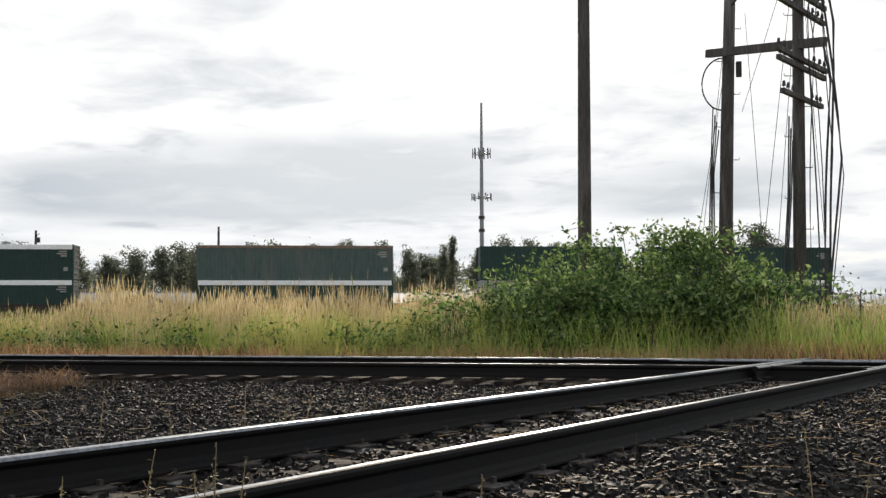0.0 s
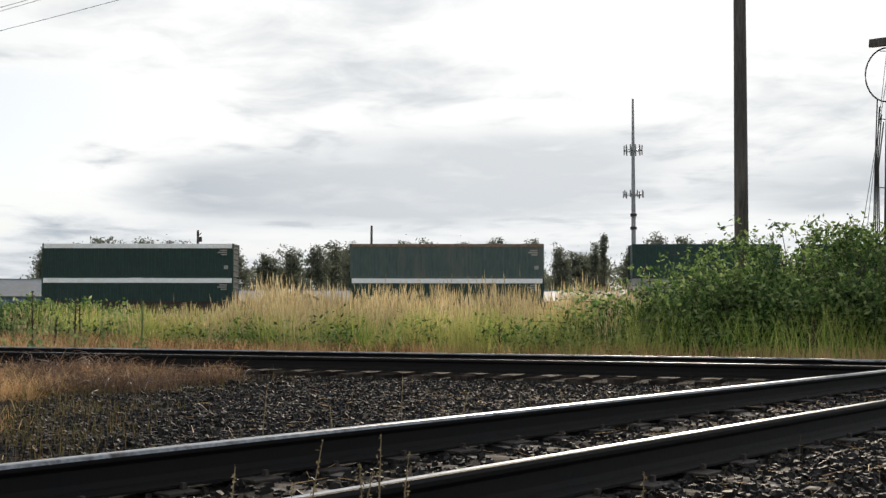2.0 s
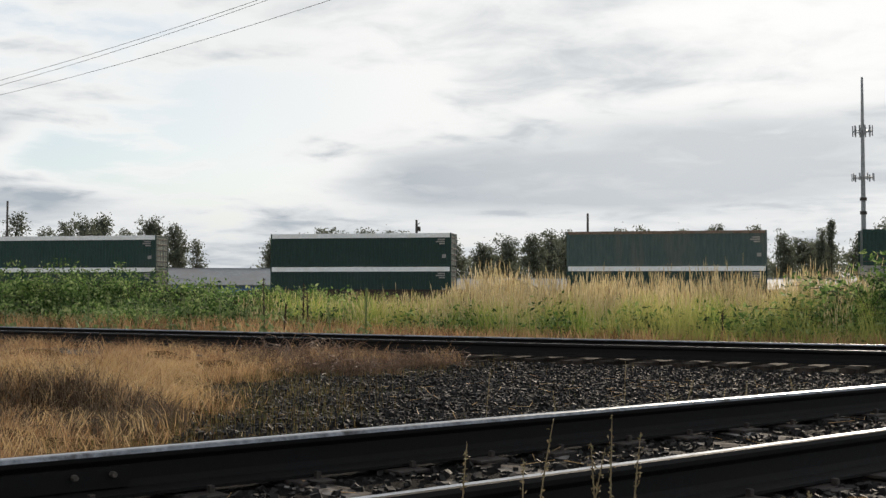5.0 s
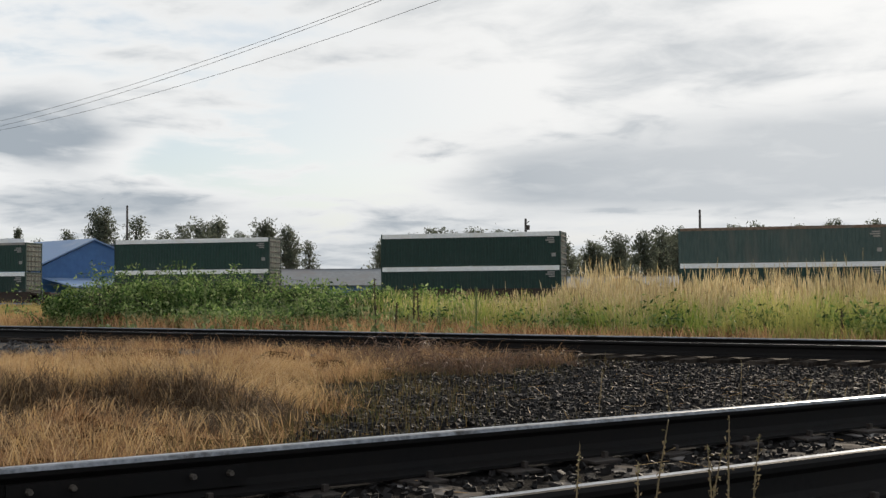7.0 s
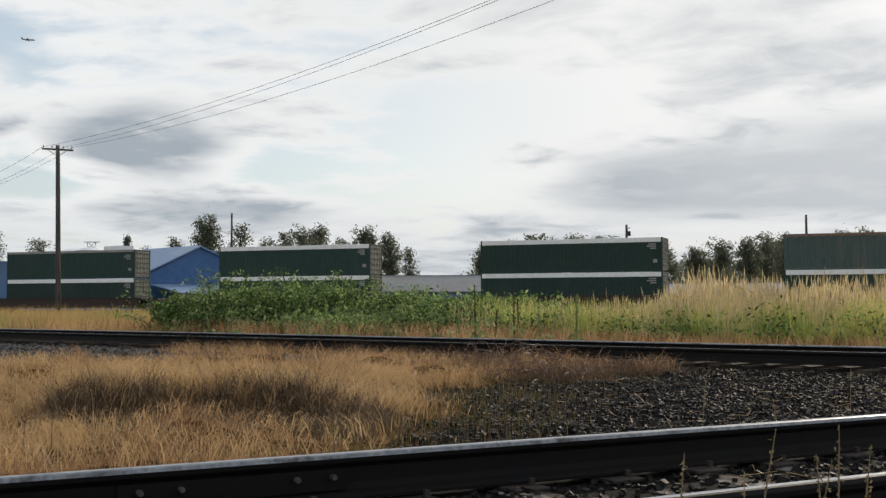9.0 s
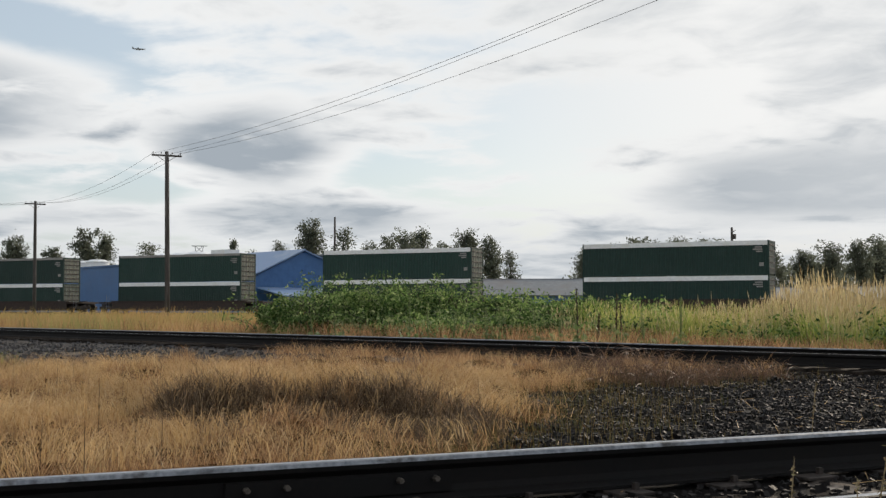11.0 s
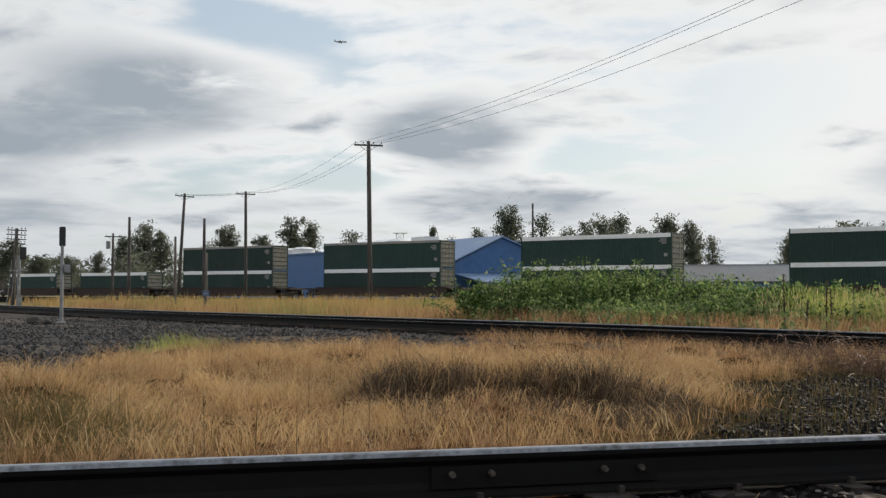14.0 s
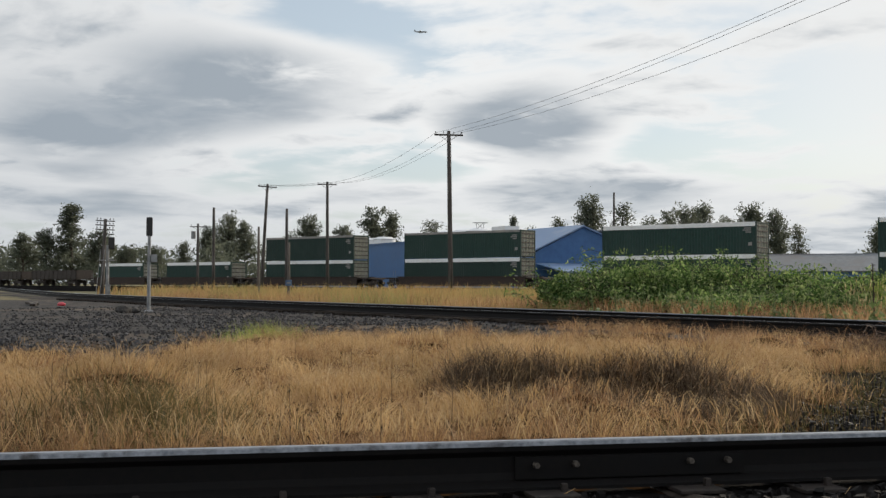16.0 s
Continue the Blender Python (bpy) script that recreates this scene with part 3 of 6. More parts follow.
def corrugated(length, z0, z1, y, depth=0.035, pitch=0.30):
    """A folded sheet wall along x, facing -y, with its back."""
    bm = bmesh.new()
    n = max(2, int(length / pitch))
    prof = []
    for k in range(n):
        x0 = -length / 2 + k * length / n
        w = length / n
        prof += [(x0, y), (x0 + w * 0.38, y), (x0 + w * 0.5, y + depth), (x0 + w * 0.88, y + depth)]
    prof.append((length / 2, y))
    lo = [bm.verts.new((a, b, z0)) for a, b in prof]
    hi = [bm.verts.new((a, b, z1)) for a, b in prof]
    for k in range(len(prof) - 1):
        bm.faces.new((lo[k], lo[k + 1], hi[k + 1], hi[k]))
    return bm


def container(m, length, paint, top, label, group="containers on the train", bottom=None, door="door"):
    W, Hc = 2.59, 2.89
    ob = thing("shipping_container", label, "container", m, group)
    inner = bmesh.new()
    box(-length / 2 + 0.1, length / 2 - 0.1, -W / 2 + 0.075, W / 2 - 0.03, 0.12, Hc - 0.05, 0, inner)
    part("core", inner, M[paint], ob)
    part("side_wall", corrugated(length - 0.24, 0.16, Hc - 0.24, -W / 2 + 0.02), M[paint], ob)
    part("top_rail", box(-length / 2 + 0.12, length / 2 - 0.12, -W / 2, -W / 2 + 0.10, Hc - (0.40 if top == "white" else 0.25), Hc - 0.012, 0.015), M[top], ob)
    part("bottom_rail", box(-length / 2 + 0.12, length / 2 - 0.12, -W / 2, -W / 2 + 0.10, 0.02, 0.17, 0.015), M[bottom or paint], ob)
    part("roof", box(-length / 2 + 0.10, length / 2 - 0.10, -W / 2 + 0.10, W / 2, Hc - 0.045, Hc - 0.008), M[top if top != "rust_top" else "rust_top"], ob)
    for sx in (-1, 1):
        for sy in (-1, 1):
            part("corner_post", box(sx * length / 2 - 0.13 * (sx > 0), sx * length / 2 + 0.13 * (sx < 0), sy * W / 2 - 0.15 * (sy > 0), sy * W / 2 + 0.15 * (sy < 0), 0, Hc, 0.012), M[paint], ob)
    # doors on the end towards the right, with lock rods and ribs
    for sy in (-1, 1):
        y0, y1 = (-W / 2 + 0.16, -0.01) if sy < 0 else (0.01, W / 2 - 0.16)
        leaf = part("door_leaf", box(length / 2 - 0.10, length / 2 - 0.03, y0, y1, 0.14, Hc - 0.16, 0.01), M[door], ob)
        for yy in (y0 + 0.3, y1 - 0.3):
            part("lock_rod", rod((length / 2 - 0.01, yy, 0.16), (length / 2 - 0.01, yy, Hc - 0.18), 0.022, n=6), M["galv"], leaf)
        for zz in (0.55, 1.05, 1.55, 2.05, 2.5):
            part("rib", box(length / 2 - 0.03, length / 2 + 0.012, y0 + 0.03, y1 - 0.03, zz - 0.05, zz + 0.05, 0.008), M["steel"], leaf)
    # plain bars where writing cannot be read
    for k, (w, z) in enumerate(((0.62, Hc - 0.62), (0.78, Hc - 0.80), (0.50, Hc - 0.98))):
        part("marking_bar", box(length / 2 - 0.55 - w, length / 2 - 0.55, -W / 2 - 0.002, -W / 2 + 0.03, z, z + 0.11), M["grey_paint"], ob, "pale grey painted marking")
    part("placard", box(length / 2 - 0.8, length / 2 - 0.45, -W / 2 - 0.002, -W / 2 + 0.03, 0.75, 1.05), M["grey_paint"], ob)
    part("end_header", box(length / 2 - 0.12, length / 2, -W / 2 + 0.15, W / 2 - 0.15, Hc - 0.15, Hc - 0.01, 0.01), M[paint], ob)
    return ob


def wheel_set(x, parent):
    bm = bmesh.new()
    for sy in (-1, 1):
        rod((x, sy * 0.69, 0.42), (x, sy * 0.82, 0.42), 0.42, 0.42, 20, bm)
        rod((x, sy * 0.66, 0.42), (x, sy * 0.69, 0.42), 0.45, 0.45, 20, bm)
    rod((x, -0.9, 0.42), (x, 0.9, 0.42), 0.08, None, 10, bm)
    return part("wheelset", bm, M["steel"], parent)


def well_wagon(s, length, inner, over=2.8):
    """A low well wagon: deep side sills, end platforms, two bogies."""
    ob = thing("well_wagon", "dark brown steel well wagon carrying containers", "railway wagon", train_pose(s), "well wagons of the train")
    for sy in (-1, 1):
        part("side_sill", box(-length / 2 + 2.1, length / 2 - 2.1, sy * 1.42 - 0.09, sy * 1.42 + 0.09, 0.22, 1.18, 0.03), M["wagon"], ob)
        part("sill_cap", box(-length / 2 + 1.9, length / 2 - 1.9, sy * 1.42 - 0.14, sy * 1.42 + 0.14, 1.184, 1.26, 0.015), M["wagon"], ob)
    part("floor", box(-inner / 2, inner / 2, -1.31, 1.31, 0.20, 0.30), M["wagon"], ob)
    for sx in (-1, 1):
        half = over / 2 - 0.25
        xe = sx * (length / 2 - half - 0.05)
        part("end_platform", box(xe - half, xe + half, -1.30, 1.30, 0.95, 1.15, 0.03), M["wagon"], ob)
        part("bulkhead", box(xe - sx * (half + 0.13) - 0.06, xe - sx * (half + 0.13) + 0.06, -1.30, 1.30, 0.30, 1.17, 0.01), M["wagon"], ob)
        part("coupler", box(xe + sx * (half + 0.3) - 0.35, xe + sx * (half + 0.3) + 0.35, -0.12, 0.12, 0.75, 0.94, 0.03), M["steel"], ob)
        bog = part("bogie_frame", box(xe - 1.25, xe + 1.25, -1.08, -0.92, 0.34, 0.66, 0.06), M["steel"], ob)
        part("bogie_frame", box(xe - 1.25, xe + 1.25, 0.92, 1.08, 0.34, 0.66, 0.06), M["steel"], ob)
        part("bolster", box(xe - 0.25, xe + 0.25, -0.90, 0.90, 0.5, 0.94, 0.03), M["steel"], ob)
        for dx in (-0.88, 0.88):
            wheel_set(xe + dx, bog)
        part("ladder", tube([(xe, -1.36, 0.5), (xe, -1.36, 1.9), (xe + 0.35, -1.36, 1.9), (xe + 0.35, -1.36, 0.5)], 0.022, 5), M["galv"], ob)
    return ob


# middle of the upper container, length, upper paint, upper top, lower paint, lower top; stacked two high
STACKS = [(104.3, 15.2, "green_dark", "grey_paint", "green_dark", "white", 2.8),
          (80.7, 16.15, "green_dark", "grey_paint", "green_dark", "white", 2.8),
          (54.7, 16.15, "green_dark", "white", "green_dark", "white", 2.8),
          (27.75, 16.15, "green_dark", "white", "green_dark", "white", 2.8),
          (1.8, 16.15, "green_grey", "rust_top", "green_dark", "white", 2.8),
          (-19.7, 12.2, "green_dark", "green_dark", "grey_paint", "grey_paint", 1.25),
          (-36.3, 16.15, "green_dark", "green_dark", "green_dark", "white", 1.25),
          (-62.4, 16.15, "green_grey", "rust_top", "green_dark", "white", 2.8)]
for s, ln, up_paint, up_top, lo_paint, lo_top, over in STACKS:
    word = {"green_dark": "dark green", "green_grey": "faded grey-green", "grey_paint": "light grey"}
    edge = {"white": "a white top rail", "rust_top": "a rusty top edge", "green_dark": "plain green edges", "grey_paint": "a grey top edge"}
    well_wagon(s, ln + 2 * over, ln + 0.4, over)
    container(train_pose(s, 0.31), ln, lo_paint, lo_top, f"{word[lo_paint]} container with {edge[lo_top]}, sunk in a wagon")
    container(train_pose(s, 0.31 + 2.90), ln, up_paint, up_top, f"{word[up_paint]} container with {edge[up_top]}, stacked on another")
for s, ln, paint in ((125.3, 13.4, "green_dark"), (142.6, 10.5, "green_dark")):
    well_wagon(s, ln + 5.6, ln + 0.4)
    container(train_pose(s, 0.31), ln, paint, "white", "dark green container with a white top rail, alone in a wagon")


def gondola(s, length, paint, h):
    ob = thing("gondola_wagon", f"low open {'grey' if paint == 'galv' else 'brown'} gondola wagon with ribbed sides", "railway wagon", train_pose(s), "gondolas of the train")
    for sy in (-1, 1):
        part("side", box(-length / 2, length / 2, sy * 1.4 - 0.05, sy * 1.4 + 0.05, 1.0, h), M[paint], ob)
        n = int(length / 1.2)
        for k in range(n + 1):
            x = -length / 2 + 0.1 + k * (length - 0.2) / n
            part("rib", box(x - 0.06, x + 0.06, sy * 1.47 - 0.02, sy * 1.47 + 0.02, 1.0, h, 0.0), M[paint], ob)
    for sx in (-1, 1):
        part("end", box(sx * length / 2 - 0.05, sx * length / 2 + 0.05, -1.34, 1.34, 1.0, h), M[paint], ob)
        xe = sx * (length / 2 - 1.8)
        bog = part("bogie_frame", box(xe - 1.25, xe + 1.25, -1.08, -0.92, 0.34, 0.66, 0.06), M["steel"], ob)
        for dx in (-0.88, 0.88):
            wheel_set(xe + dx, bog)
        part("bolster", box(xe - 0.25, xe + 0.25, -0.90, 0.90, 0.5, 0.9, 0.03), M["steel"], ob)
    part("floor", box(-length / 2, length / 2, -1.34, 1.34, 0.92, 1.08), M["wagon"], ob)


for k, (s, ln, paint, h) in enumerate(((159.5, 12, "steel", 2.3), (173.5, 10, "steel", 2.2), (188, 16, "wagon", 2.2), (203, 16, "steel", 2.4), (221, 16, "wagon", 2.2))):
    gondola(s, ln, paint, h)
track = thing("railway_track", "train's track with two steel rails on low ballast", "railway track", kind="structure")
for sy in (-0.755, 0.755):
    bm = box(-260, 260, sy - 0.036, sy + 0.036, -0.17, 0.0)
    r = part("rail", bm, M["rail_side"], track)
    r.matrix_basis = train_pose(60)
bm = bmesh.new()
vs = [bm.verts.new(p) for p in ((-260, -3.0, -0.85), (260, -3.0, -0.85), (260, -1.6, -0.18), (-260, -1.6, -0.18), (260, 1.6, -0.18), (-260, 1.6, -0.18), (260, 3.0, -0.85), (-260, 3.0, -0.85))]
for q in ((0, 1, 2, 3), (3, 2, 4, 5), (5, 4, 6, 7)):
    bm.faces.new([vs[k] for k in q])
bed = part("ballast_bed", bm, M["ballast"], track)
bed.matrix_basis = train_pose(60)


# ---- buildings behind the train ----
def slab(points, thick):
    """A closed plate: the outline pulled back along its normal."""
    bm = bmesh.new()
    a = [Vector(p) for p in points]
    n = (a[1] - a[0]).cross(a[-1] - a[0]).normalized() * thick
    f = [bm.verts.new(p) for p in a]
    b = [bm.verts.new(p - n) for p in a]
    bm.faces.new(f)
    bm.faces.new(b[::-1])
    for k in range(len(a)):
        j = (k + 1) % len(a)
        bm.faces.new((f[k], b[k], b[j], f[j]))
    bmesh.ops.recalc_face_normals(bm, faces=bm.faces[:])
    return bm


def blue_hall():
    """Long blue hall with a gabled wing at its end."""
    o = Vector((-121.0, 147.6, -0.4))
    d, n = Vector((-0.951, 0.309, 0)), Vector((-0.309, -0.951, 0))      # along the hall; out of its front
    ob = thing("industrial_hall", "long blue sheet-metal hall with gabled wing and roof vents", "building")

    def at(a, b, z):
        return o + d * a + n * b + Vector((0, 0, z + 0.4))
    H = 9.9
    part("front_wall", slab([at(5, 0.0, -0.4), at(150, 0.0, -0.4), at(150, 0.0, H), at(5, 0.0, H)], 0.3), M["blue"], ob)
    part("back_wall", slab([at(5, -30, -0.4), at(150, -30, -0.4), at(150, -30, H), at(5, -30, H)], 0.3), M["blue"], ob)
    part("end_wall", slab([at(150, -29.6, -0.4), at(150, -0.4, -0.4), at(150, -0.4, H), at(150, -29.6, H)], 0.3), M["blue"], ob)
    part("roof", slab([at(4.5, 0.4, H + 0.05), at(151, 0.4, H + 0.05), at(151, -30.5, H + 0.05), at(4.5, -30.5, H + 0.05)], -0.25), M["roof_grey"], ob)
    part("gutter", slab([at(5, 0.42, H - 0.3), at(150, 0.42, H - 0.3), at(150, 0.42, H + 0.02), at(5, 0.42, H + 0.02)], 0.12), M["blue"], ob)
    # sheet joints
    for k in range(30):
        x = 8 + k * 4.8
        part("sheet_rib", slab([at(x, 0.06, 0), at(x + 0.12, 0.06, 0), at(x + 0.12, 0.06, H - 0.3), at(x, 0.06, H - 0.3)], 0.05), M["blue"], ob)
    # gabled wing
    ze, zb = 4.3, 7.2
    part("gable_wall", slab([at(0, 12.5, -0.4), at(0, -8, -0.4), at(0, -8, zb), at(0, 0, H + 0.15), at(0, 12.5, ze)], 0.3), M["blue"], ob)
    part("wing_roof", slab([at(-0.5, 0, H + 0.35), at(-0.5, 13.0, ze + 0.1), at(10.2, 13.0, ze + 0.1), at(17.2, 0.15, H + 0.35)], 0.2), M["blue_roof"], ob)
    part("wing_roof", slab([at(-0.5, 0, H + 0.35), at(-0.5, -8.5, zb + 0.1), at(6.5, -8.5, zb + 0.1), at(6.5, 0, H + 0.35)], 0.2), M["blue_roof"], ob)
    part("wing_wall", slab([at(0.3, 12.5, -0.4), at(9.6, 12.5, -0.4), at(9.6, 12.5, ze), at(0.3, 12.5, ze)], 0.25), M["blue"], ob)
    part("wing_side", slab([at(9.9, 12.2, -0.4), at(16.3, 0.3, -0.4), at(16.3, 0.3, H), at(9.9, 12.2, ze)], 0.25), M["blue"], ob)
    # low lean-to on the gable
    part("lean_to_roof", slab([at(-0.4, 9, 4.1), at(-0.4, -3, 4.1), at(-9, -3, 2.7), at(-9, 9, 2.7)], 0.15), M["blue_roof"], ob)
    part("lean_to_wall", slab([at(-8.8, 8.6, -0.4), at(-8.8, -2.6, -0.4), at(-8.8, -2.6, 2.6), at(-8.8, 8.6, 2.6)], 0.2), M["roof_grey"], ob)
    for a in (47, 54, 61, 95, 103, 110):
        v = part("roof_vent", rod(at(a, -6, H), at(a, -6, H + 1.5), 2.6, 2.6, 20), M["white"], ob, "white round roof fan")
        part("vent_cap", rod(at(a, -6, H + 1.5), at(a, -6, H + 2.0), 2.9, 1.6, 20), M["white"], v)
    part("roof_unit", slab([at(26, -3, H), at(31, -3, H), at(31, -3, H + 1.5), at(26, -3, H + 1.5)], 3.0), M["white"], ob)


def low_shed(az0, d0, az1, d1, e, wall, label, rise=1.6):
    """Long low shed with a pale pitched roof over sheet walls."""
    a, b = polar(az0, d0, 0), polar(az1, d1, 0)
    r = e + rise
    d = (b - a).normalized()
    n = Vector((d.y, -d.x, 0))
    if n.y > 0:
        n = -n
    L = (b - a).length
    ob = thing("long_shed", label, "building")

    def at(s, off, z):
        return a + d * s + n * off + Vector((0, 0, z))
    part("front_wall", slab([at(0, 0, -0.4), at(L, 0, -0.4), at(L, 0, e), at(0, 0, e)], 0.3), M[wall], ob)
    part("back_wall", slab([at(0, -16, -0.4), at(L, -16, -0.4), at(L, -16, e), at(0, -16, e)], 0.3), M[wall], ob)
    for s in (0.0, L):
        part("gable_wall", slab([at(s, -0.4, -0.4), at(s, -15.6, -0.4), at(s, -15.6, e), at(s, -8, r - 0.2), at(s, -0.4, e)], 0.3), M[wall], ob)
    part("roof", slab([at(-0.5, 0.6, e + 0.02), at(L + 0.5, 0.6, e + 0.02), at(L + 0.5, -8, r), at(-0.5, -8, r)], 0.15), M["roof_grey"], ob)
    part("roof", slab([at(-0.5, -16.6, e + 0.02), at(L + 0.5, -16.6, e + 0.02), at(L + 0.5, -8, r), at(-0.5, -8, r)], 0.15), M["roof_grey"], ob)
    for k in range(0, int(L / 6), 3):
        s = 2 + k * 6
        w = part("window", slab([at(s, 0.05, e - 1.5), at(s + 2.4, 0.05, e - 1.5), at(s + 2.4, 0.05, e - 0.3), at(s, 0.05, e - 0.3)], 0.12), M["white"], ob)
        part("pane", slab([at(s + 0.12, 0.09, e - 1.38), at(s + 2.28, 0.09, e - 1.38), at(s + 2.28, 0.09, e - 0.42), at(s + 0.12, 0.09, e - 0.42)], 0.03), M["steel"], w)
        part("fascia_post", slab([at(s + 4.0, 0.06, 0), at(s + 4.25, 0.06, 0), at(s + 4.25, 0.06, e - 0.2), at(s + 4.0, 0.06, e - 0.2)], 0.1), M["white"], ob)


# Lighter than the blue walls: sunlight on the slopes is put into this colour.
M["blue_roof"] = surf("sunlit_blue_roof_sheet", (0.13, 0.21, 0.37), (0.18, 0.27, 0.43), 1.0, 0.45, bump=0.1, c3=(0.23, 0.30, 0.42), scale3=0.2)
blue_hall()
low_shed(36, 178, 25.5, 174, 2.9, "blue", "long low shed with grey metal roof and blue walls", 2.5)
low_shed(24.0, 172, -6, 166, 2.3, "roof_grey", "long low shed with grey metal roof behind the train")


def small_house(az, d, w, h, label):
    """A small gabled shed with pale walls and a grey roof, gable towards the viewer."""
    p = polar(az, d, -0.4)
    ob = thing("small_shed", label, "building", pose(p.x, p.y, p.z, 0, 0, az + 12))
    e = h * 0.68
    part("front_gable", slab([(-w / 2, 0, 0), (w / 2, 0, 0), (w / 2, 0, e), (0, 0, h), (-w / 2, 0, e)], 0.2), M["grey_paint"], ob)
    part("back_gable", slab([(-w / 2, 9, 0), (w / 2, 9, 0), (w / 2, 9, e), (0, 9, h), (-w / 2, 9, e)], 0.2), M["grey_paint"], ob)
    for sx in (-1, 1):
        part("side_wall", box(sx * w / 2 - 0.1, sx * w / 2 + 0.1, 0.25, 8.9, 0, e), M["grey_paint"], ob)
        part("roof", slab([(0, -0.4, h + 0.22), (0, 9.4, h + 0.22), (sx * (w / 2 + 0.4), 9.4, e + 0.05), (sx * (w / 2 + 0.4), -0.4, e + 0.05)], 0.12 * sx), M["roof_grey"], ob)


small_house(14.3, 138, 6.0, 3.5, "small pale gabled shed behind the train")
small_house(-2.2, 140, 6.0, 3.8, "small pale gabled shed near the radio mast")


# ---- trees ----
def tree_meshes(seed, kind):
    """Trunk with limbs, and a crown of small leaf clumps; 16 m high, standing at the origin."""
    r = np.random.default_rng(seed)
    H = 16.0
    bm = bmesh.new()
    tube([(0, 0, -0.5), (0.1, 0, 4), (-0.1, 0.1, 9), (0.1, 0, 15)], [0.32, 0.25, 0.15, 0.03], 8, bm)
    tips = []
    if kind == "conifer":
        for k in range(46):
            z = 2.0 + 13.5 * (k / 46) ** 0.9
            reach = 2.9 * (1 - z / 16.4) * r.uniform(0.75, 1.15) + 0.15
            a = r.uniform(0, math.tau)
            for q in (0.4, 0.7, 1.0):
                tips.append((reach * q * math.cos(a), reach * q * math.sin(a), z - 0.25 * reach * q, 0.42, 30))
    else:
        n = {"wide": 40, "tall": 30, "thin": 20}[kind]
        spread = {"wide": 4.3, "tall": 2.5, "thin": 2.2}[kind]
        for k in range(n):
            z0 = r.uniform(3.0, 11.5)
            a = r.uniform(0, math.tau)
            z1 = min(15.6, z0 + r.uniform(1.6, 5.0))
            reach = spread * r.uniform(0.35, 1.0) * (1.15 - 0.75 * (z1 / 16) ** 2.2)
            p = [(0, 0, z0), (reach * 0.5 * math.cos(a), reach * 0.5 * math.sin(a), z0 * 0.55 + z1 * 0.45), (reach * math.cos(a), reach * math.sin(a), z1)]
            tube(p, [0.10, 0.06, 0.02], 5, bm)
            for q in (0.55, 0.8):
                w = Vector(p[0]).lerp(Vector(p[2]), q)
                tube([w, w + Vector((r.normal(0, 0.6), r.normal(0, 0.6), r.uniform(0.5, 1.4)))], [0.04, 0.012], 4, bm)
            for q in range(4):
                t = r.uniform(0.45, 1.05)
                tips.append((reach * t * math.cos(a) + r.normal(0, 0.5), reach * t * math.sin(a) + r.normal(0, 0.5), z0 + (z1 - z0) * t + r.normal(0, 0.4), r.uniform(0.3, 0.68), 22 if kind == "thin" else 30))
        for q in range(5):
            tips.append((r.normal(0, 0.5), r.normal(0, 0.5), r.uniform(13, 15.6), 0.5, 40))
    cs = []
    for x, y, z, s, n in tips:
        cs.append(np.array([x, y, z]) + r.normal(0, 1, (n, 3)) * [s, s, s * 0.8])
    c = np.concatenate(cs)
    return mesh_of(bm, "trunk"), leaves_mesh("crown", c, 0.25 if kind != "conifer" else 0.22, M["leaf_tree"])


TREES = {k: [tree_meshes(10 * j + i, k) for i in range(m)] for j, (k, m) in enumerate((("wide", 3), ("tall", 3), ("thin", 2), ("conifer", 1)))}


def tree(az, el, d, kind, wide=1.0, seed=0):
    h = 0.78 + d * math.tan(radians(el)) + 0.4
    p = polar(az, d, -0.4)
    word = {"wide": "broad leafy tree with open branches behind the train", "tall": "tall narrow poplar tree behind the train",
            "thin": "sparse young tree with thin airy crown", "conifer": "dark pointed conifer behind the buildings"}[kind]
    k = h / 16.0
    ob = thing("tree", word, "tree", pose(p.x, p.y, p.z, 0, 0, (seed * 77) % 360) @ Matrix.Diagonal((k * wide, k * wide, k, 1)), "trees behind the railway")
    ms = TREES[kind]
    tr, cr = ms[seed % len(ms)]
    part("trunk", tr, M["bark"], ob)
    part("crown", cr, M["leaf_tree"], ob)


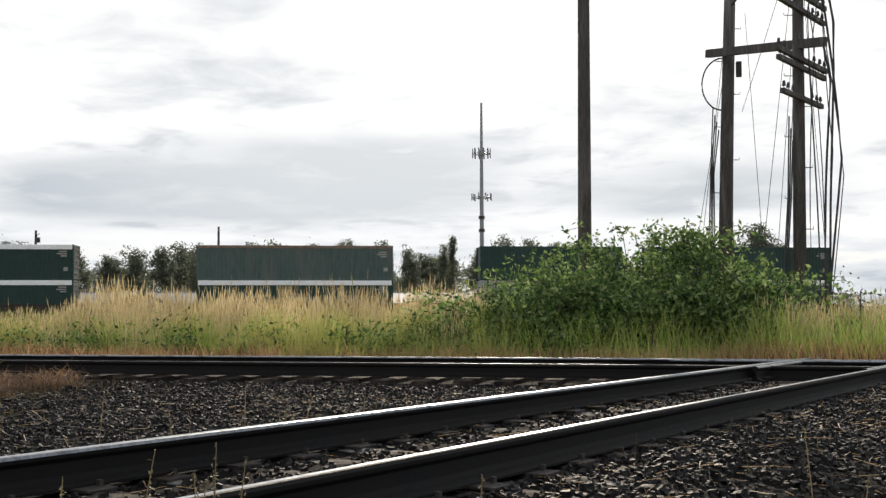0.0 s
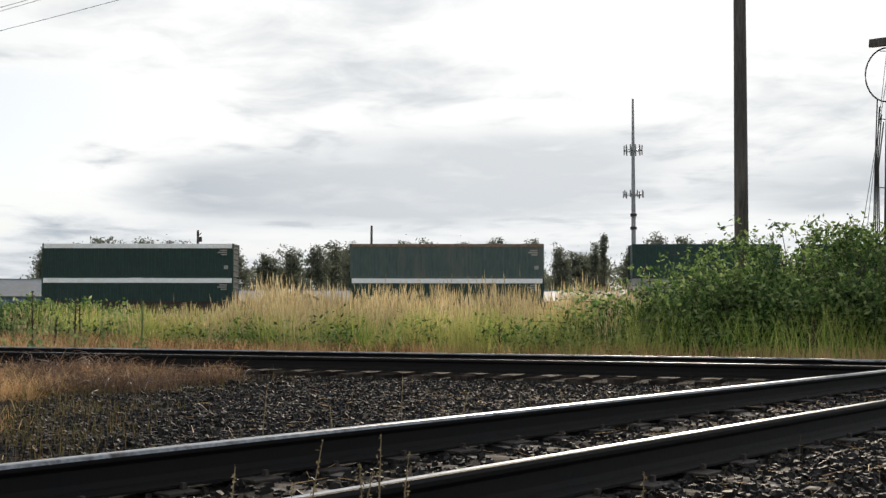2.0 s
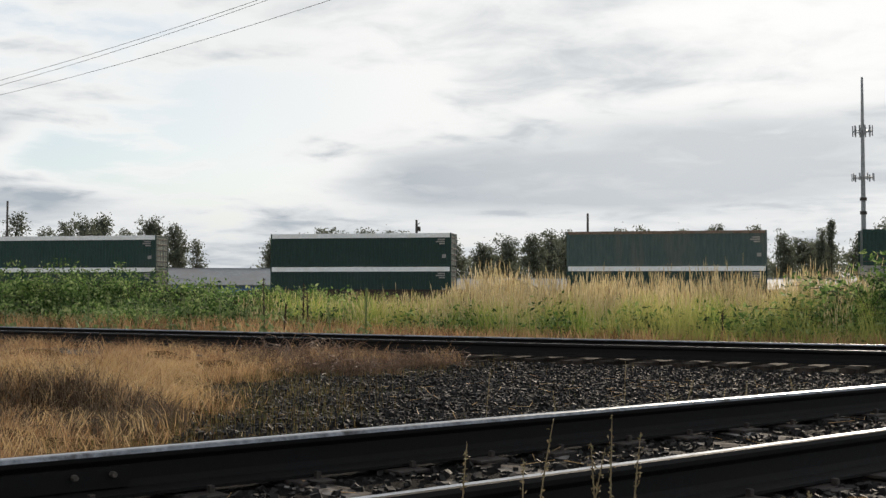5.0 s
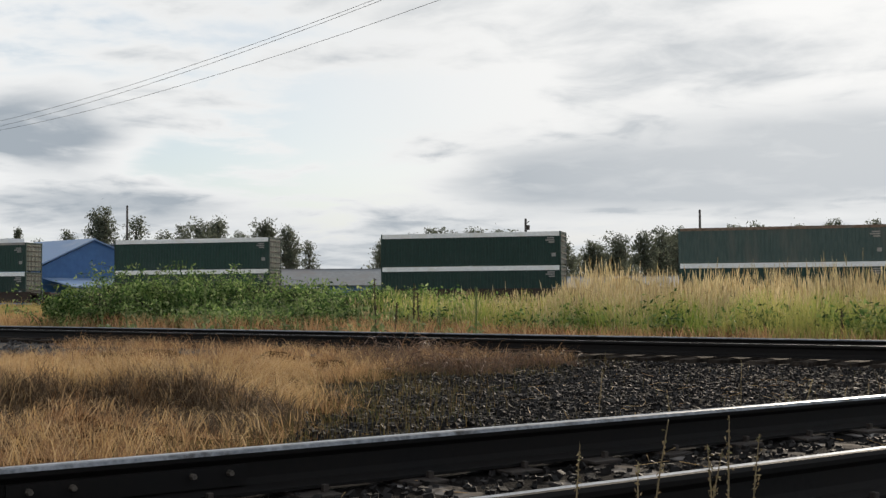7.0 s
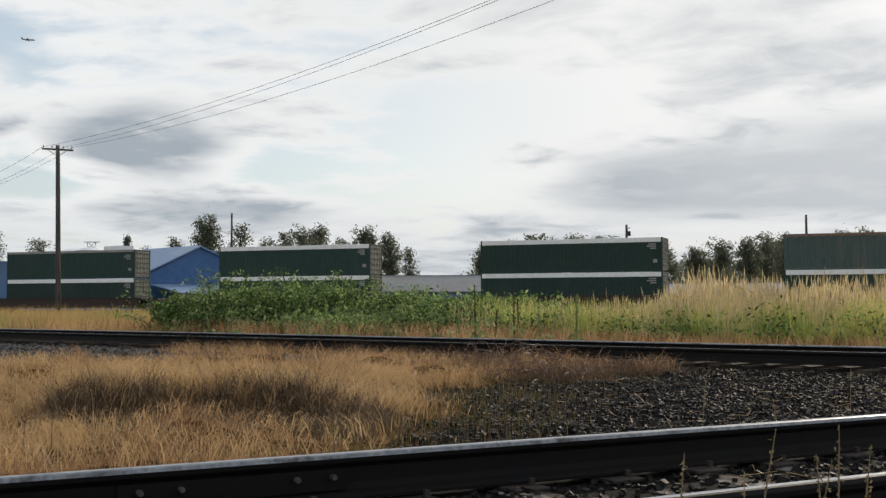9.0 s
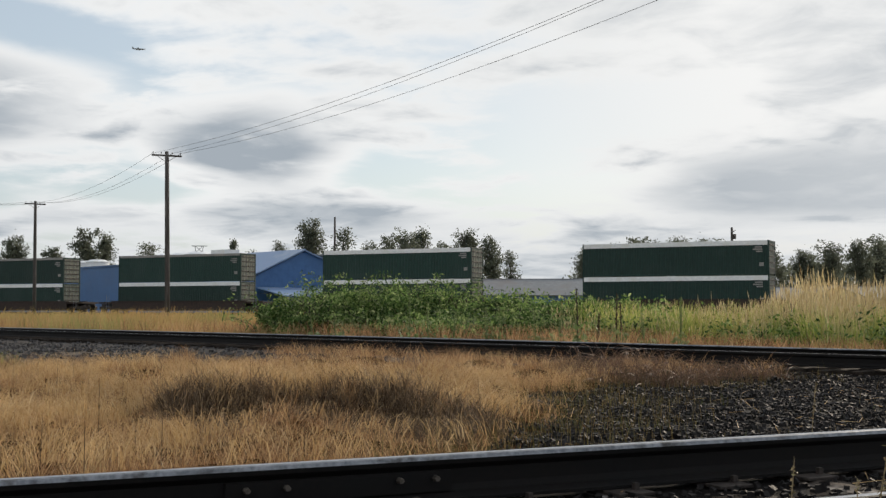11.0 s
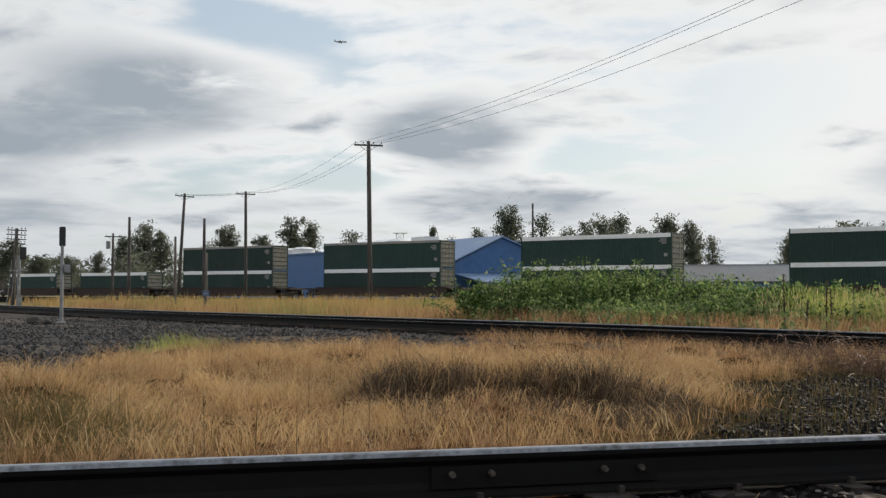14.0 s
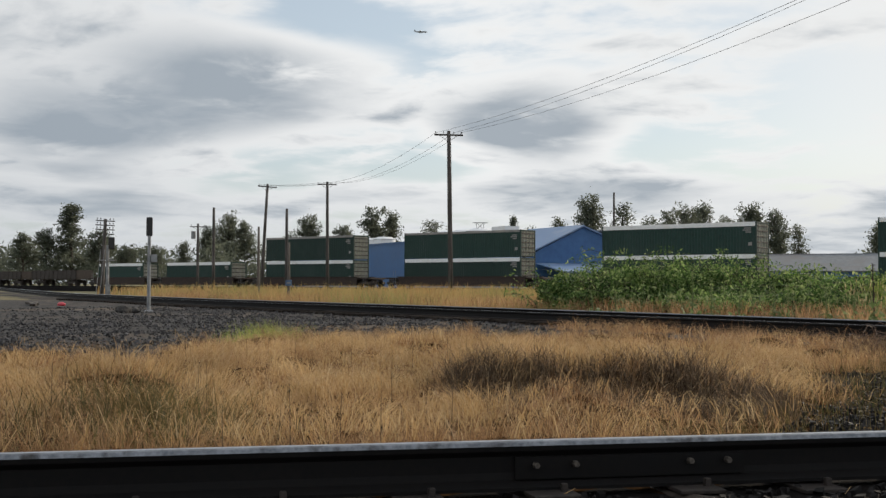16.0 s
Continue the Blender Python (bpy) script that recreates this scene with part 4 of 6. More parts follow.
# direction, height angle of the top, kind, breadth
TREE_ROWS = [(65.6, 2.3, "wide", 1.2), (64.6, 2.5, "wide", 1.0), (63.5, 3.75, "conifer", 1.75), (62.2, 2.5, "wide", 1.2), (61.1, 1.75, "wide", 1.4), (59.8, 1.8, "wide", 1.3), (58.4, 2.0, "tall", 1.1),
             (57.3, 2.7, "wide", 0.9), (56.4, 3.35, "wide", 1.0), (55.6, 3.0, "wide", 0.9), (52.5, 3.3, "wide", 0.95), (53.4, 2.4, "wide", 1.0), (50.9, 2.85, "wide", 1.1), (49.5, 3.85, "tall", 1.1), (48.6, 3.5, "tall", 1.0),
             (46.5, 3.15, "thin", 1.3), (42.7, 3.4, "conifer", 0.8), (41.9, 2.85, "thin", 0.7), (40.5, 3.35, "thin", 1.0), (39.0, 4.3, "wide", 0.85), (37.5, 4.0, "thin", 1.2), (36.2, 3.3, "thin", 1.0), (35.3, 3.65, "tall", 1.0),
             (34.6, 3.8, "wide", 0.8), (33.7, 3.9, "tall", 1.1), (32.6, 3.3, "thin", 1.1), (31.5, 3.85, "tall", 1.2), (30.4, 3.55, "wide", 0.8), (29.4, 2.9, "thin", 1.1), (25.8, 2.8, "wide", 0.8), (24.5, 3.15, "wide", 0.9),
             (23.4, 3.55, "tall", 1.1), (22.4, 3.2, "wide", 0.9), (21.3, 3.5, "thin", 1.2), (20.3, 3.3, "wide", 0.9), (19.4, 3.05, "wide", 0.9), (13.3, 3.2, "wide", 0.9), (12.6, 3.45, "thin", 1.1), (11.7, 3.45, "thin", 1.1),
             (10.2, 3.05, "wide", 1.1), (9.1, 3.4, "wide", 1.0), (8.2, 3.45, "wide", 1.1), (7.2, 3.2, "wide", 1.1), (6.3, 3.35, "wide", 0.9), (5.4, 3.2, "wide", 1.0), (4.6, 3.6, "wide", 0.8), (2.9, 3.5, "wide", 0.8),
             (1.6, 3.2, "wide", 0.8), (-0.5, 3.85, "conifer", 0.7), (-0.1, 3.5, "tall", 0.6), (-2.9, 3.7, "wide", 1.0), (-4.2, 3.6, "wide", 1.0), (-5.4, 3.4, "wide", 0.9), (-6.6, 3.3, "wide", 0.9), (-8.3, 3.0, "wide", 1.0),
             (-14.9, 4.15, "wide", 1.05), (-16.0, 3.3, "wide", 0.8)]
for k, (az, el, kind, wd) in enumerate(TREE_ROWS):
    d = 250 + 35 * math.sin(k * 2.1)
    if abs(az + 14.9) < 2:
        d = 190
    if 43 < az < 57.5:
        d = 370 + 12 * math.sin(k)
    if az > 57.5:
        d = 300 + 20 * math.sin(k)
    tree(az, el, d, kind, wd, k)

# the closed belt of trees behind the middle of the train
for k in range(21):
    tree(25.6 - 1.62 * k + 0.5 * math.sin(k * 3.7), 2.95 + 0.22 * math.sin(k * 1.9), 290 + 18 * math.sin(k * 2.3), "wide", 1.3 + 0.2 * math.sin(k * 5.1), 100 + k)


def far_woods():
    """A low dark belt of woods along the horizon: clumps of leaves, heaped unevenly."""
    n = 3000
    az = rng.uniform(-34, 78, n)
    d = rng.uniform(310, 400, n)
    thick = np.max([k * np.clip(1 - (np.abs(az - c) - w) / 1.2, 0, 1) for c, w, k in ((9.0, 16.5, 1.0), (34.0, 3.5, 0.9), (-7.0, 6.0, 1.0), (61.5, 6.5, 0.72), (51, 2, 0.4))], axis=0)
    thin = rng.uniform(0, 1, n) < 0.4 + 0.65 * thick
    az, d, thick = az[thin], d[thin], thick[thin]
    n = len(az)
    top = 5.0 + 9.0 * thick + 2.0 * smooth_noise(az, d * 0, 5.0, 11) + 3.0 * smooth_noise(az, d * 0, 1.1, 12)
    z = rng.uniform(0.0, 1, n) ** 0.75 * np.maximum(top, 2)
    c = np.stack([-d * np.sin(np.radians(az)), d * np.cos(np.radians(az)), z - 0.4], 1)
    c = np.repeat(c, 44, 0) + rng.normal(0, 1, (n * 44, 3)) * [1.5, 1.5, 0.8]
    stuff("distant_woods", leaves_mesh("distant_woods", c, 0.56, M["leaf_tree"]), "low dark belt of distant woods", "woods")


far_woods()


# ---- poles, wires, tower, signals ----
def wire(a, b, sag, r=0.012, n=14):
    pts = []
    for k in range(n + 1):
        t = k / n
        p = Vector(a).lerp(Vector(b), t)
        p.z -= sag * 4 * t * (1 - t)
        pts.append(p)
    return tube(pts, r, 5)


def plain_pole(az, d, top, r, label, lean=(0, 0), mat="pole", cat="pole", base=-0.45, group=""):
    p = polar(az, d)
    ob = thing("utility_pole", label, cat, pose(p.x, p.y, 0), group)
    bm = bmesh.new()
    tube([(0, 0, base), (lean[0] * 0.3, lean[1] * 0.3, top * 0.3), (lean[0] * 0.7, lean[1] * 0.7, top * 0.7), (lean[0], lean[1], top)], [r * 1.25, r * 1.15, r, r * 0.86], 14, bm)
    part("pole_shaft", bm, M[mat], ob, smooth=True)
    return ob


def crossarm(ob, z, width, angle, pins=(), size=0.11, droop=0.0, off=(0, 0), braces=True):
    """A wooden arm with insulators on pins, turned by angle."""
    bm = box(-width / 2, width / 2, -size / 2, size / 2, -size / 2, size / 2, 0.008)
    arm = part("crossarm", bm, M["pole"], ob)
    arm.matrix_basis = pose(off[0], off[1], z, 0, droop, angle)
    for x in pins:
        pin = part("insulator", rod((x, 0, size / 2), (x, 0, size / 2 + 0.10), 0.012, None, 6), M["steel"], arm, "small dark glass insulator")
        bm2 = rod((x, 0, size / 2 + 0.08), (x, 0, size / 2 + 0.13), 0.05, 0.045, 10)
        rod((x, 0, size / 2 + 0.13), (x, 0, size / 2 + 0.19), 0.036, 0.026, 10, bm2)
        pin.data.materials.clear()
        pin.data.materials.append(M["steel"])
        me = mesh_of(bm2, "insulator_cap")
        part("insulator", me, M["cable"], arm)
    if braces:
        for sx in (-1, 1):
            part("brace", tube([(sx * width * 0.3, size * 0.6, -0.05), (0, size * 0.6, -width * 0.22)], 0.018, 5), M["steel"], arm)
    return arm


# three line poles to the left, and the wires that climb from them to the tall pole
LINE = [(45.73, 87.0, 7.25, 0.15, (0.55, 0.25)), (51.66, 132.0, 4.82, 0.16, (0.1, 0.0)), (54.68, 134.0, 4.68, 0.16, (0.9, 0.3))]
tops = []
for az, d, el, r, lean in LINE:
    z = EYE_H + d * math.tan(radians(el))
    base = polar(az, d)
    k = polar(az, d)
    foot = plain_pole(az, d, z + 0.25, r, "weathered wooden line pole with a crossarm, standing in dry grass", (0, 0), "pole", "utility pole", group="line poles")
    tilt = {45.73: 0.9, 51.66: 0.4, 54.68: -3.0}[az]
    foot.matrix_basis = pose(k.x, k.y, 0, 0, 0, az) @ Matrix.Rotation(radians(-tilt), 4, "Y")
    if az == 54.68:
        foot.matrix_basis = pose(*(k + Vector((-0.25, -0.2, 0))), 0, 0, az) @ Matrix.Rotation(radians(3.0), 4, "Y")
    crossarm(foot, z - 0.05, 2.2, 18, (-1.0, -0.4, 0.4, 1.0), 0.12)
    tops.append([foot.matrix_basis @ Vector((x, 0, z + 0.12)) for x in (-1.0, 0.4, 1.0)])
    if az == 45.73:
        part("ground_wire", tube([(0.17, -0.02, 0.2), (0.16, -0.02, z * 0.6), (0.15, -0.02, z - 0.2)], 0.012, 5), M["cable"], foot)
tall_top = [polar(-6.9, 31, 14.4) + Vector((dx, 0, dz)) for dx, dz in ((-0.6, 0.2), (0.0, 0.5), (0.6, -0.5))]
for k in range(3):
    tagged(new("overhead_wire", mesh_of(wire(tops[0][k], tall_top[k], 1.35, 0.010, 24), "overhead_wire")), "thin dark overhead wire between wooden poles", "wire", "overhead wires").data.materials.append(M["cable"])
    tagged(new("overhead_wire", mesh_of(wire(tops[0][k], tops[1][k], 1.0, 0.011), "overhead_wire")), "thin dark overhead wire between wooden poles", "wire", "overhead wires").data.materials.append(M["cable"])
    tagged(new("overhead_wire", mesh_of(wire(tops[1][k], tops[2][k], 0.15, 0.011), "overhead_wire")), "thin dark overhead wire between wooden poles", "wire", "overhead wires").data.materials.append(M["cable"])

# tall single pole
p1 = plain_pole(-6.95, 31.0, 14.6, 0.15, "tall dark wooden pole rising out of the brambles", (0.05, 0.0), group="")
crossarm(p1, 14.2, 1.5, 5, (-0.6, 0.0, 0.6), 0.11)

# thin poles behind the train
for az, el, r in ((10.7, 4.18, 0.13), (18.95, 3.87, 0.14), (37.89, 4.44, 0.13), (53.62, 3.61, 0.17), (57.06, 3.62, 0.17)):
    d = 122 / math.cos(radians(az - 6))
    if az > 50:
        d = 128 / math.cos(radians(az - 6)) * 0.72
    q = plain_pole(az, d, EYE_H + d * math.tan(radians(el)), r, "bare thin wooden pole beside the train", group="bare poles")
    if az == 18.95:
        part("bracket", tube([(0, -0.15, EYE_H + d * math.tan(radians(el)) - 0.6), (0.45, -0.15, EYE_H + d * math.tan(radians(el)) - 0.3)], 0.04, 6), M["steel"], q)
        part("pole_box", box(0.14, 0.42, -0.12, 0.12, EYE_H + d * math.tan(radians(el)) - 1.2, EYE_H + d * math.tan(radians(el)) - 0.7, 0.02), M["steel"], q)


def double_pole():
    """Two old poles joined by a beam, with slanting arms and a tangle of hanging cables."""
    ob = thing("pole_frame", "two dark wooden poles joined by a beam, hung with cables", "utility pole")
    a0, b0 = polar(-13.42, 33.0), polar(-16.85, 30.0)
    a1, b1 = polar(-13.95, 33.0), polar(-17.06, 30.0)
    sa = part("pole_shaft", tube([(a0.x, a0.y, -0.5), (a0.x * 0.5 + a1.x * 0.5, a0.y * 0.5 + a1.y * 0.5, 5.5), (a1.x + 0.05, a1.y, 11.5)], [0.21, 0.18, 0.14], 14), M["pole"], ob, smooth=True)
    sb = part("pole_shaft", tube([(b0.x, b0.y, -0.5), (b0.x * 0.5 + b1.x * 0.5, b0.y * 0.5 + b1.y * 0.5, 5.0), (b1.x, b1.y, 10.5)], [0.17, 0.15, 0.13], 14), M["pole"], ob, smooth=True)
    L, R = polar(-13.15, 33.4, 7.98), polar(-18.55, 29.3, 7.22)
    d = (R - L)
    bm = box(0, d.length, -0.07, 0.07, -0.11, 0.11, 0.015)
    bmx = part("beam", bm, M["pole"], ob)
    off = Vector((-d.normalized().y, d.normalized().x, 0)) * -0.22
    bmx.matrix_basis = Matrix.Translation(L + off) @ (d.to_track_quat("X", "Z").to_matrix().to_4x4())
    # ring-shaped cable loop hanging from the beam's end
    la = polar(-12.9, 33.3, 7.6)
    right = Vector((math.cos(radians(-13)), math.sin(radians(-13)), 0))
    loop = []
    for k in range(17):
        t = k / 16
        ang = radians(75 + 205 * t)
        loop.append(polar(-13.52, 33.1, 7.08) + right * (0.55 * math.cos(ang)) + Vector((0, 0, 0.72 * math.sin(ang))))
    part("cable_loop", tube(loop, 0.022, 6), M["cable"], ob)
    part("fuse_box", box(-0.07, 0.07, -0.07, 0.07, -0.21, 0.21, 0.02), M["steel"], ob).matrix_basis = Matrix.Translation(polar(-14.28, 32.85, 7.42))
    # pole steps
    for sh, (lo, hi), n in ((0, (a0, a1), 9), (1, (b0, b1), 11)):
        for k in range(n):
            t = (k + 1.2) / (n + 1)
            z = 1.2 + 9 * t
            p = lo.lerp(hi, z / 11)
            sgn = 1 if k % 2 else -1
            part("pole_step", tube([p + Vector((sgn * 0.14, 0, z)), p + Vector((sgn * 0.34, 0.0, z)), p + Vector((sgn * 0.34, 0, z + 0.06))], 0.012, 5), M["steel"], ob)
    # slanting arms on the second pole, running away from the viewer
    for z, w, dz in ((8.55, 3.4, 0), (8.15, 3.2, 0), (6.95, 3.5, 0), (6.75, 3.3, 0), (6.0, 2.8, 0)):
        c = b0.lerp(b1, z / 11)
        arm = part("crossarm", box(-w / 2, w / 2, -0.055, 0.055, -0.06, 0.06, 0.01), M["pole"], ob)
        arm.matrix_basis = pose(c.x + 0.05, c.y - 0.2, z, 0, 0, 54)
        for x in (-0.46, -0.36, -0.24, 0.24, 0.36, 0.46):
            bm = rod((x * w, 0, 0.05), (x * w, 0, 0.13), 0.012, None, 5)
            rod((x * w, 0, 0.12), (x * w, 0, 0.24), 0.05, 0.03, 8, bm)
            part("insulator", bm, M["cable"], arm)
    part("top_arm", tube([polar(-14.0, 32.7, 9.15), polar(-14.4, 32.4, 9.35), polar(-16.9, 30.2, 8.95)], 0.028, 6), M["steel"], ob)
    # hanging cables
    r = random.Random(5)
    for k in range(9):
        x0 = r.uniform(0.16, 0.62)
        top = b1 + Vector((x0, -0.2, r.uniform(7.2, 9.6)))
        pts = [top]
        for j in range(1, 9):
            t = j / 8
            pts.append(Vector((top.x + 0.22 * math.sin(t * 3.0 + k) * (1 - t) + 0.35 * (1 - abs(2 * t - 1)) * (k % 3 == 0), top.y, top.z * (1 - t) + 0.1 * t)))
        part("hanging_cable", tube(pts, r.choice((0.014, 0.02, 0.03)), 5), M["cable"], ob)
    for k in range(4):
        base = a0 + Vector((-0.26 - 0.05 * k, -0.1, 0.2))
        part("hanging_cable", tube([base, base + Vector((0.02, 0, 2.5)), base + Vector((0.03 + 0.02 * k, 0, 4.4)), base + Vector((0.18, 0, 5.6 + 0.2 * k))], 0.018, 5), M["cable"], ob)
    for k in range(3):
        base = b0 + Vector((-0.24 - 0.04 * k, -0.1, 0.2))
        part("hanging_cable", tube([base, base + Vector((-0.03, 0, 2.2)), base + Vector((0.06, 0, 3.4)), base + Vector((0.12, 0, 4.8 + 0.3 * k))], 0.02, 5), M["cable"], ob)
    # guy wires
    for (az0, z0, d0), (az1, z1, d1) in (((-13.9, 9.6, 33), (-12.1, 1.0, 34)), ((-13.9, 8.4, 33), (-11.6, 0.6, 33)), ((-14.6, 9.0, 33), (-15.4, 1.2, 31)), ((-16.8, 9.2, 30), (-15.0, 1.2, 31)),
                                         ((-16.9, 8.4, 30), (-15.7, 1.0, 31)), ((-17.1, 9.4, 30), (-16.2, 1.4, 31)), ((-17.2, 9.4, 30), (-18.2, 1.0, 29)), ((-16.9, 9.9, 30), (-14.4, 6.2, 32.5))):
        part("guy_wire", wire(polar(az0, d0, z0), polar(az1, d1, z1), 0.05, 0.008, 6), M["cable"], ob)


double_pole()


def radio_tower():
    d, az = 290.0, -1.9
    top = EYE_H + d * math.tan(radians(10.25))
    p = polar(az, d, -0.4)
    ob = thing("radio_mast", "grey steel radio mast with two rings of antennas", "radio mast", pose(p.x, p.y, p.z))
    part("mast_shaft", tube([(0, 0, 0), (0, 0, top * 0.5), (0, 0, top * 0.78), (0, 0, top)], [0.62, 0.5, 0.38, 0.26], 12), M["galv"], ob)
    for el, n, rr, hh in ((7.73, 12, 2.1, 2.3), (5.63, 9, 2.3, 1.7)):
        z = EYE_H + d * math.tan(radians(el)) + 0.4
        ring = part("antenna_ring", tube([(rr * math.cos(k * math.tau / 18), rr * math.sin(k * math.tau / 18), z) for k in range(19)], 0.09, 5), M["galv"], ob)
        for k in range(3):
            part("ring_arm", tube([(0, 0, z), (rr * math.cos(k * math.tau / 3), rr * math.sin(k * math.tau / 3), z)], 0.1, 5), M["galv"], ring)
        for k in range(n):
            a = k * math.tau / n + 0.2
            part("antenna_panel", box(-0.16, 0.16, -0.09, 0.09, -hh / 2, hh / 2, 0.02), M["galv"], ring).matrix_basis = pose(rr * 1.06 * math.cos(a), rr * 1.06 * math.sin(a), z + 0.1, 0, 0, math.degrees(a) + 90)
    for z in (top * 0.28, top * 0.4, top * 0.46):
        part("cable_clamp", rod((0, 0, z), (0, 0, z + 0.7), 0.78, None, 10), M["steel"], ob)


radio_tower()


def signal_posts():
    # back of a small signal mast in the gravel
    az, d = 60.05, 39.3
    p = polar(az, d)
    z0 = float(ground_z(p.x, p.y))
    ob = thing("signal_mast", "grey railway signal mast with black head seen edge-on", "railway signal", pose(p.x, p.y, z0, 0, 0, az))
    top = EYE_H + d * math.tan(radians(3.11)) - z0
    part("mast", rod((0, 0, 0), (0, 0, top - 0.4), 0.06, 0.05, 10), M["galv"], ob)
    part("signal_head", box(-0.10, 0.10, -0.05, 0.05, top - 0.62, top, 0.045), M["cable"], ob, "black edge-on signal head")
    part("control_box", box(0.06, 0.25, -0.08, 0.08, top - 1.45, top - 1.2, 0.01), M["galv"], ob)
    part("base", box(-0.14, 0.14, -0.14, 0.14, -0.12, 0.05, 0.02), M["galv"], ob)
    # three-lamp signal with its hooded head
    az, d = 61.9, 92.0
    p = polar(az, d)
    top = EYE_H + d * math.tan(radians(1.9)) + 0.4
    ob = thing("signal_mast", "white-grey signal mast with black hooded head and ladder", "railway signal", pose(p.x, p.y, -0.4, 0, 0, az))
    part("mast", rod((0, 0, 0), (0, 0, top - 0.2), 0.13, 0.11, 10), M["galv"], ob)
    part("signal_head", box(0.04, 0.50, -0.12, 0.12, top - 0.50, top + 0.42, 0.10), M["cable"], ob, "black hooded signal head")
    part("cabinet", box(-0.16, 0.22, -0.15, 0.15, 0.2, 1.1, 0.03), M["galv"], ob)
    for sx in (-0.32, -0.60):
        part("ladder_rail", rod((sx - 0.25, 0, 0), (sx + 0.1, 0, top - 0.5), 0.025, None, 6), M["galv"], ob)
    part("platform", box(-0.7, 0.5, -0.25, 0.25, top - 1.35, top - 1.28, 0.01), M["galv"], ob)
    # telegraph pole with four arms
    d = 96.0
    q = plain_pole(62.15, d, EYE_H + d * math.tan(radians(3.0)), 0.14, "old telegraph pole with four crossarms", mat="pole", cat="utility pole")
    q.matrix_basis = q.matrix_basis @ Matrix.Rotation(radians(62.15), 4, "Z") @ Matrix.Rotation(radians(2.2), 4, "Y")
    for k in range(4):
        crossarm(q, EYE_H + d * math.tan(radians(3.0)) - 0.15 - 0.34 * k, 1.45, 0, (-0.6, -0.35, 0.35, 0.6), 0.08, braces=False)
    # transformer pole
    d = 150.0
    q = plain_pole(57.79, d, EYE_H + d * math.tan(radians(2.85)), 0.15, "wooden pole with transformer can and crossarm", cat="utility pole")
    zt = EYE_H + d * math.tan(radians(2.85))
    crossarm(q, zt - 0.4, 2.0, 57.8, (-0.8, 0.8), 0.12)
    part("transformer", rod((-0.45, -0.35, zt - 1.9), (-0.45, -0.35, zt - 0.95), 0.28, None, 14), M["galv"], q, "grey transformer can")
    # short posts in the dry grass
    for az, d, top_el, r, lab in ((54.96, 66, 2.73, 0.07, "thin grey post leaning in the dry grass"), (53.53, 58, 1.99, 0.065, "grey post with a small blue sign")):
        zt = EYE_H + d * math.tan(radians(top_el))
        q = plain_pole(az, d, zt, r, lab, mat="pole_grey", cat="post")
        if az == 53.53:
            part("sign", box(-0.15, 0.15, -0.13, -0.10, 0.70, 0.98, 0.01), M["sign_blue"], q, "small blue sign plate").matrix_basis = pose(0, 0, 0, 0, 0, az)
            part("sign_bars", box(-0.10, 0.10, -0.136, -0.132, 0.81, 0.86), M["grey_paint"], q).matrix_basis = pose(0, 0, 0, 0, 0, az)


M["sign_blue"] = surf("faded_blue_sign", (0.05, 0.10, 0.19), (0.08, 0.14, 0.24), 9, 0.6, bump=0.1)
signal_posts()


def lattice_pylon():
    az, d = 44.3, 420.0
    p = polar(az, d, -0.4)
    top = EYE_H + d * math.tan(radians(3.0)) + 0.4
    ob = thing("lattice_pylon", "far grey lattice pylon top behind the hall", "pylon", pose(p.x, p.y, p.z, 0, 0, az))
    for sx in (-1, 1):
        part("leg", tube([(sx * 3.2, 0, 0), (sx * 1.0, 0, top - 3), (sx * 1.4, 0, top)], 0.16, 5), M["galv"], ob)
    for k in range(9):
        z0, z1 = top * k / 9, top * (k + 1) / 9
        w0, w1 = 3.2 - 2.0 * k / 9, 3.2 - 2.0 * (k + 1) / 9
        part("lattice_bar", tube([(-w0, 0, z0), (w1, 0, z1)], 0.09, 4), M["galv"], ob)
        part("lattice_bar", tube([(w0, 0.05, z0), (-w1, 0.05, z1)], 0.09, 4), M["galv"], ob)
    part("top_bar", tube([(-2.6, 0, top), (2.6, 0, top)], 0.14, 5), M["galv"], ob)


lattice_pylon()


def airliner():
    d, az, el = 3600.0, 47.2, 12.1
    p = polar(az, d * math.cos(radians(el)), EYE_H + d * math.sin(radians(el)))
    ob = thing("aeroplane", "small distant grey airliner flying under the clouds", "aeroplane", pose(p.x, p.y, p.z, 0, -2, az + 8))
    part("fuselage", tube([(-19, 0, 0.9), (-14, 0, 0.3), (-5, 0, 0), (12, 0, 0), (17, 0, -0.2), (19.5, 0, -0.5)], [0.5, 1.5, 2.0, 2.0, 1.5, 0.3], 14), M["galv"], ob, smooth=True)
    for sy in (-1, 1):
        part("wing", slab([(3, sy * 1.5, -0.8), (-4, sy * 17, 0.6), (-6, sy * 17, 0.6), (-4, sy * 1.5, -0.8)], 0.5), M["galv"], ob)
        part("engine", rod((4.5, sy * 5.6, -2.0), (0.5, sy * 5.6, -2.0), 1.1, 0.8, 12), M["galv"], ob)
        part("tailplane", slab([(-15, sy * 0.6, 1.0), (-18, sy * 6, 1.4), (-19.5, sy * 6, 1.4), (-18.5, sy * 0.6, 1.0)], 0.3), M["galv"], ob)
    part("tail_fin", slab([(-13.5, 0, 1.2), (-18, 0, 6.8), (-20, 0, 6.8), (-18.5, 0, 1.2)], 0.4), M["galv"], ob)


airliner()


# ---- plants ----
def thin_to(mask, *arrays):
    return [a[mask] for a in arrays]


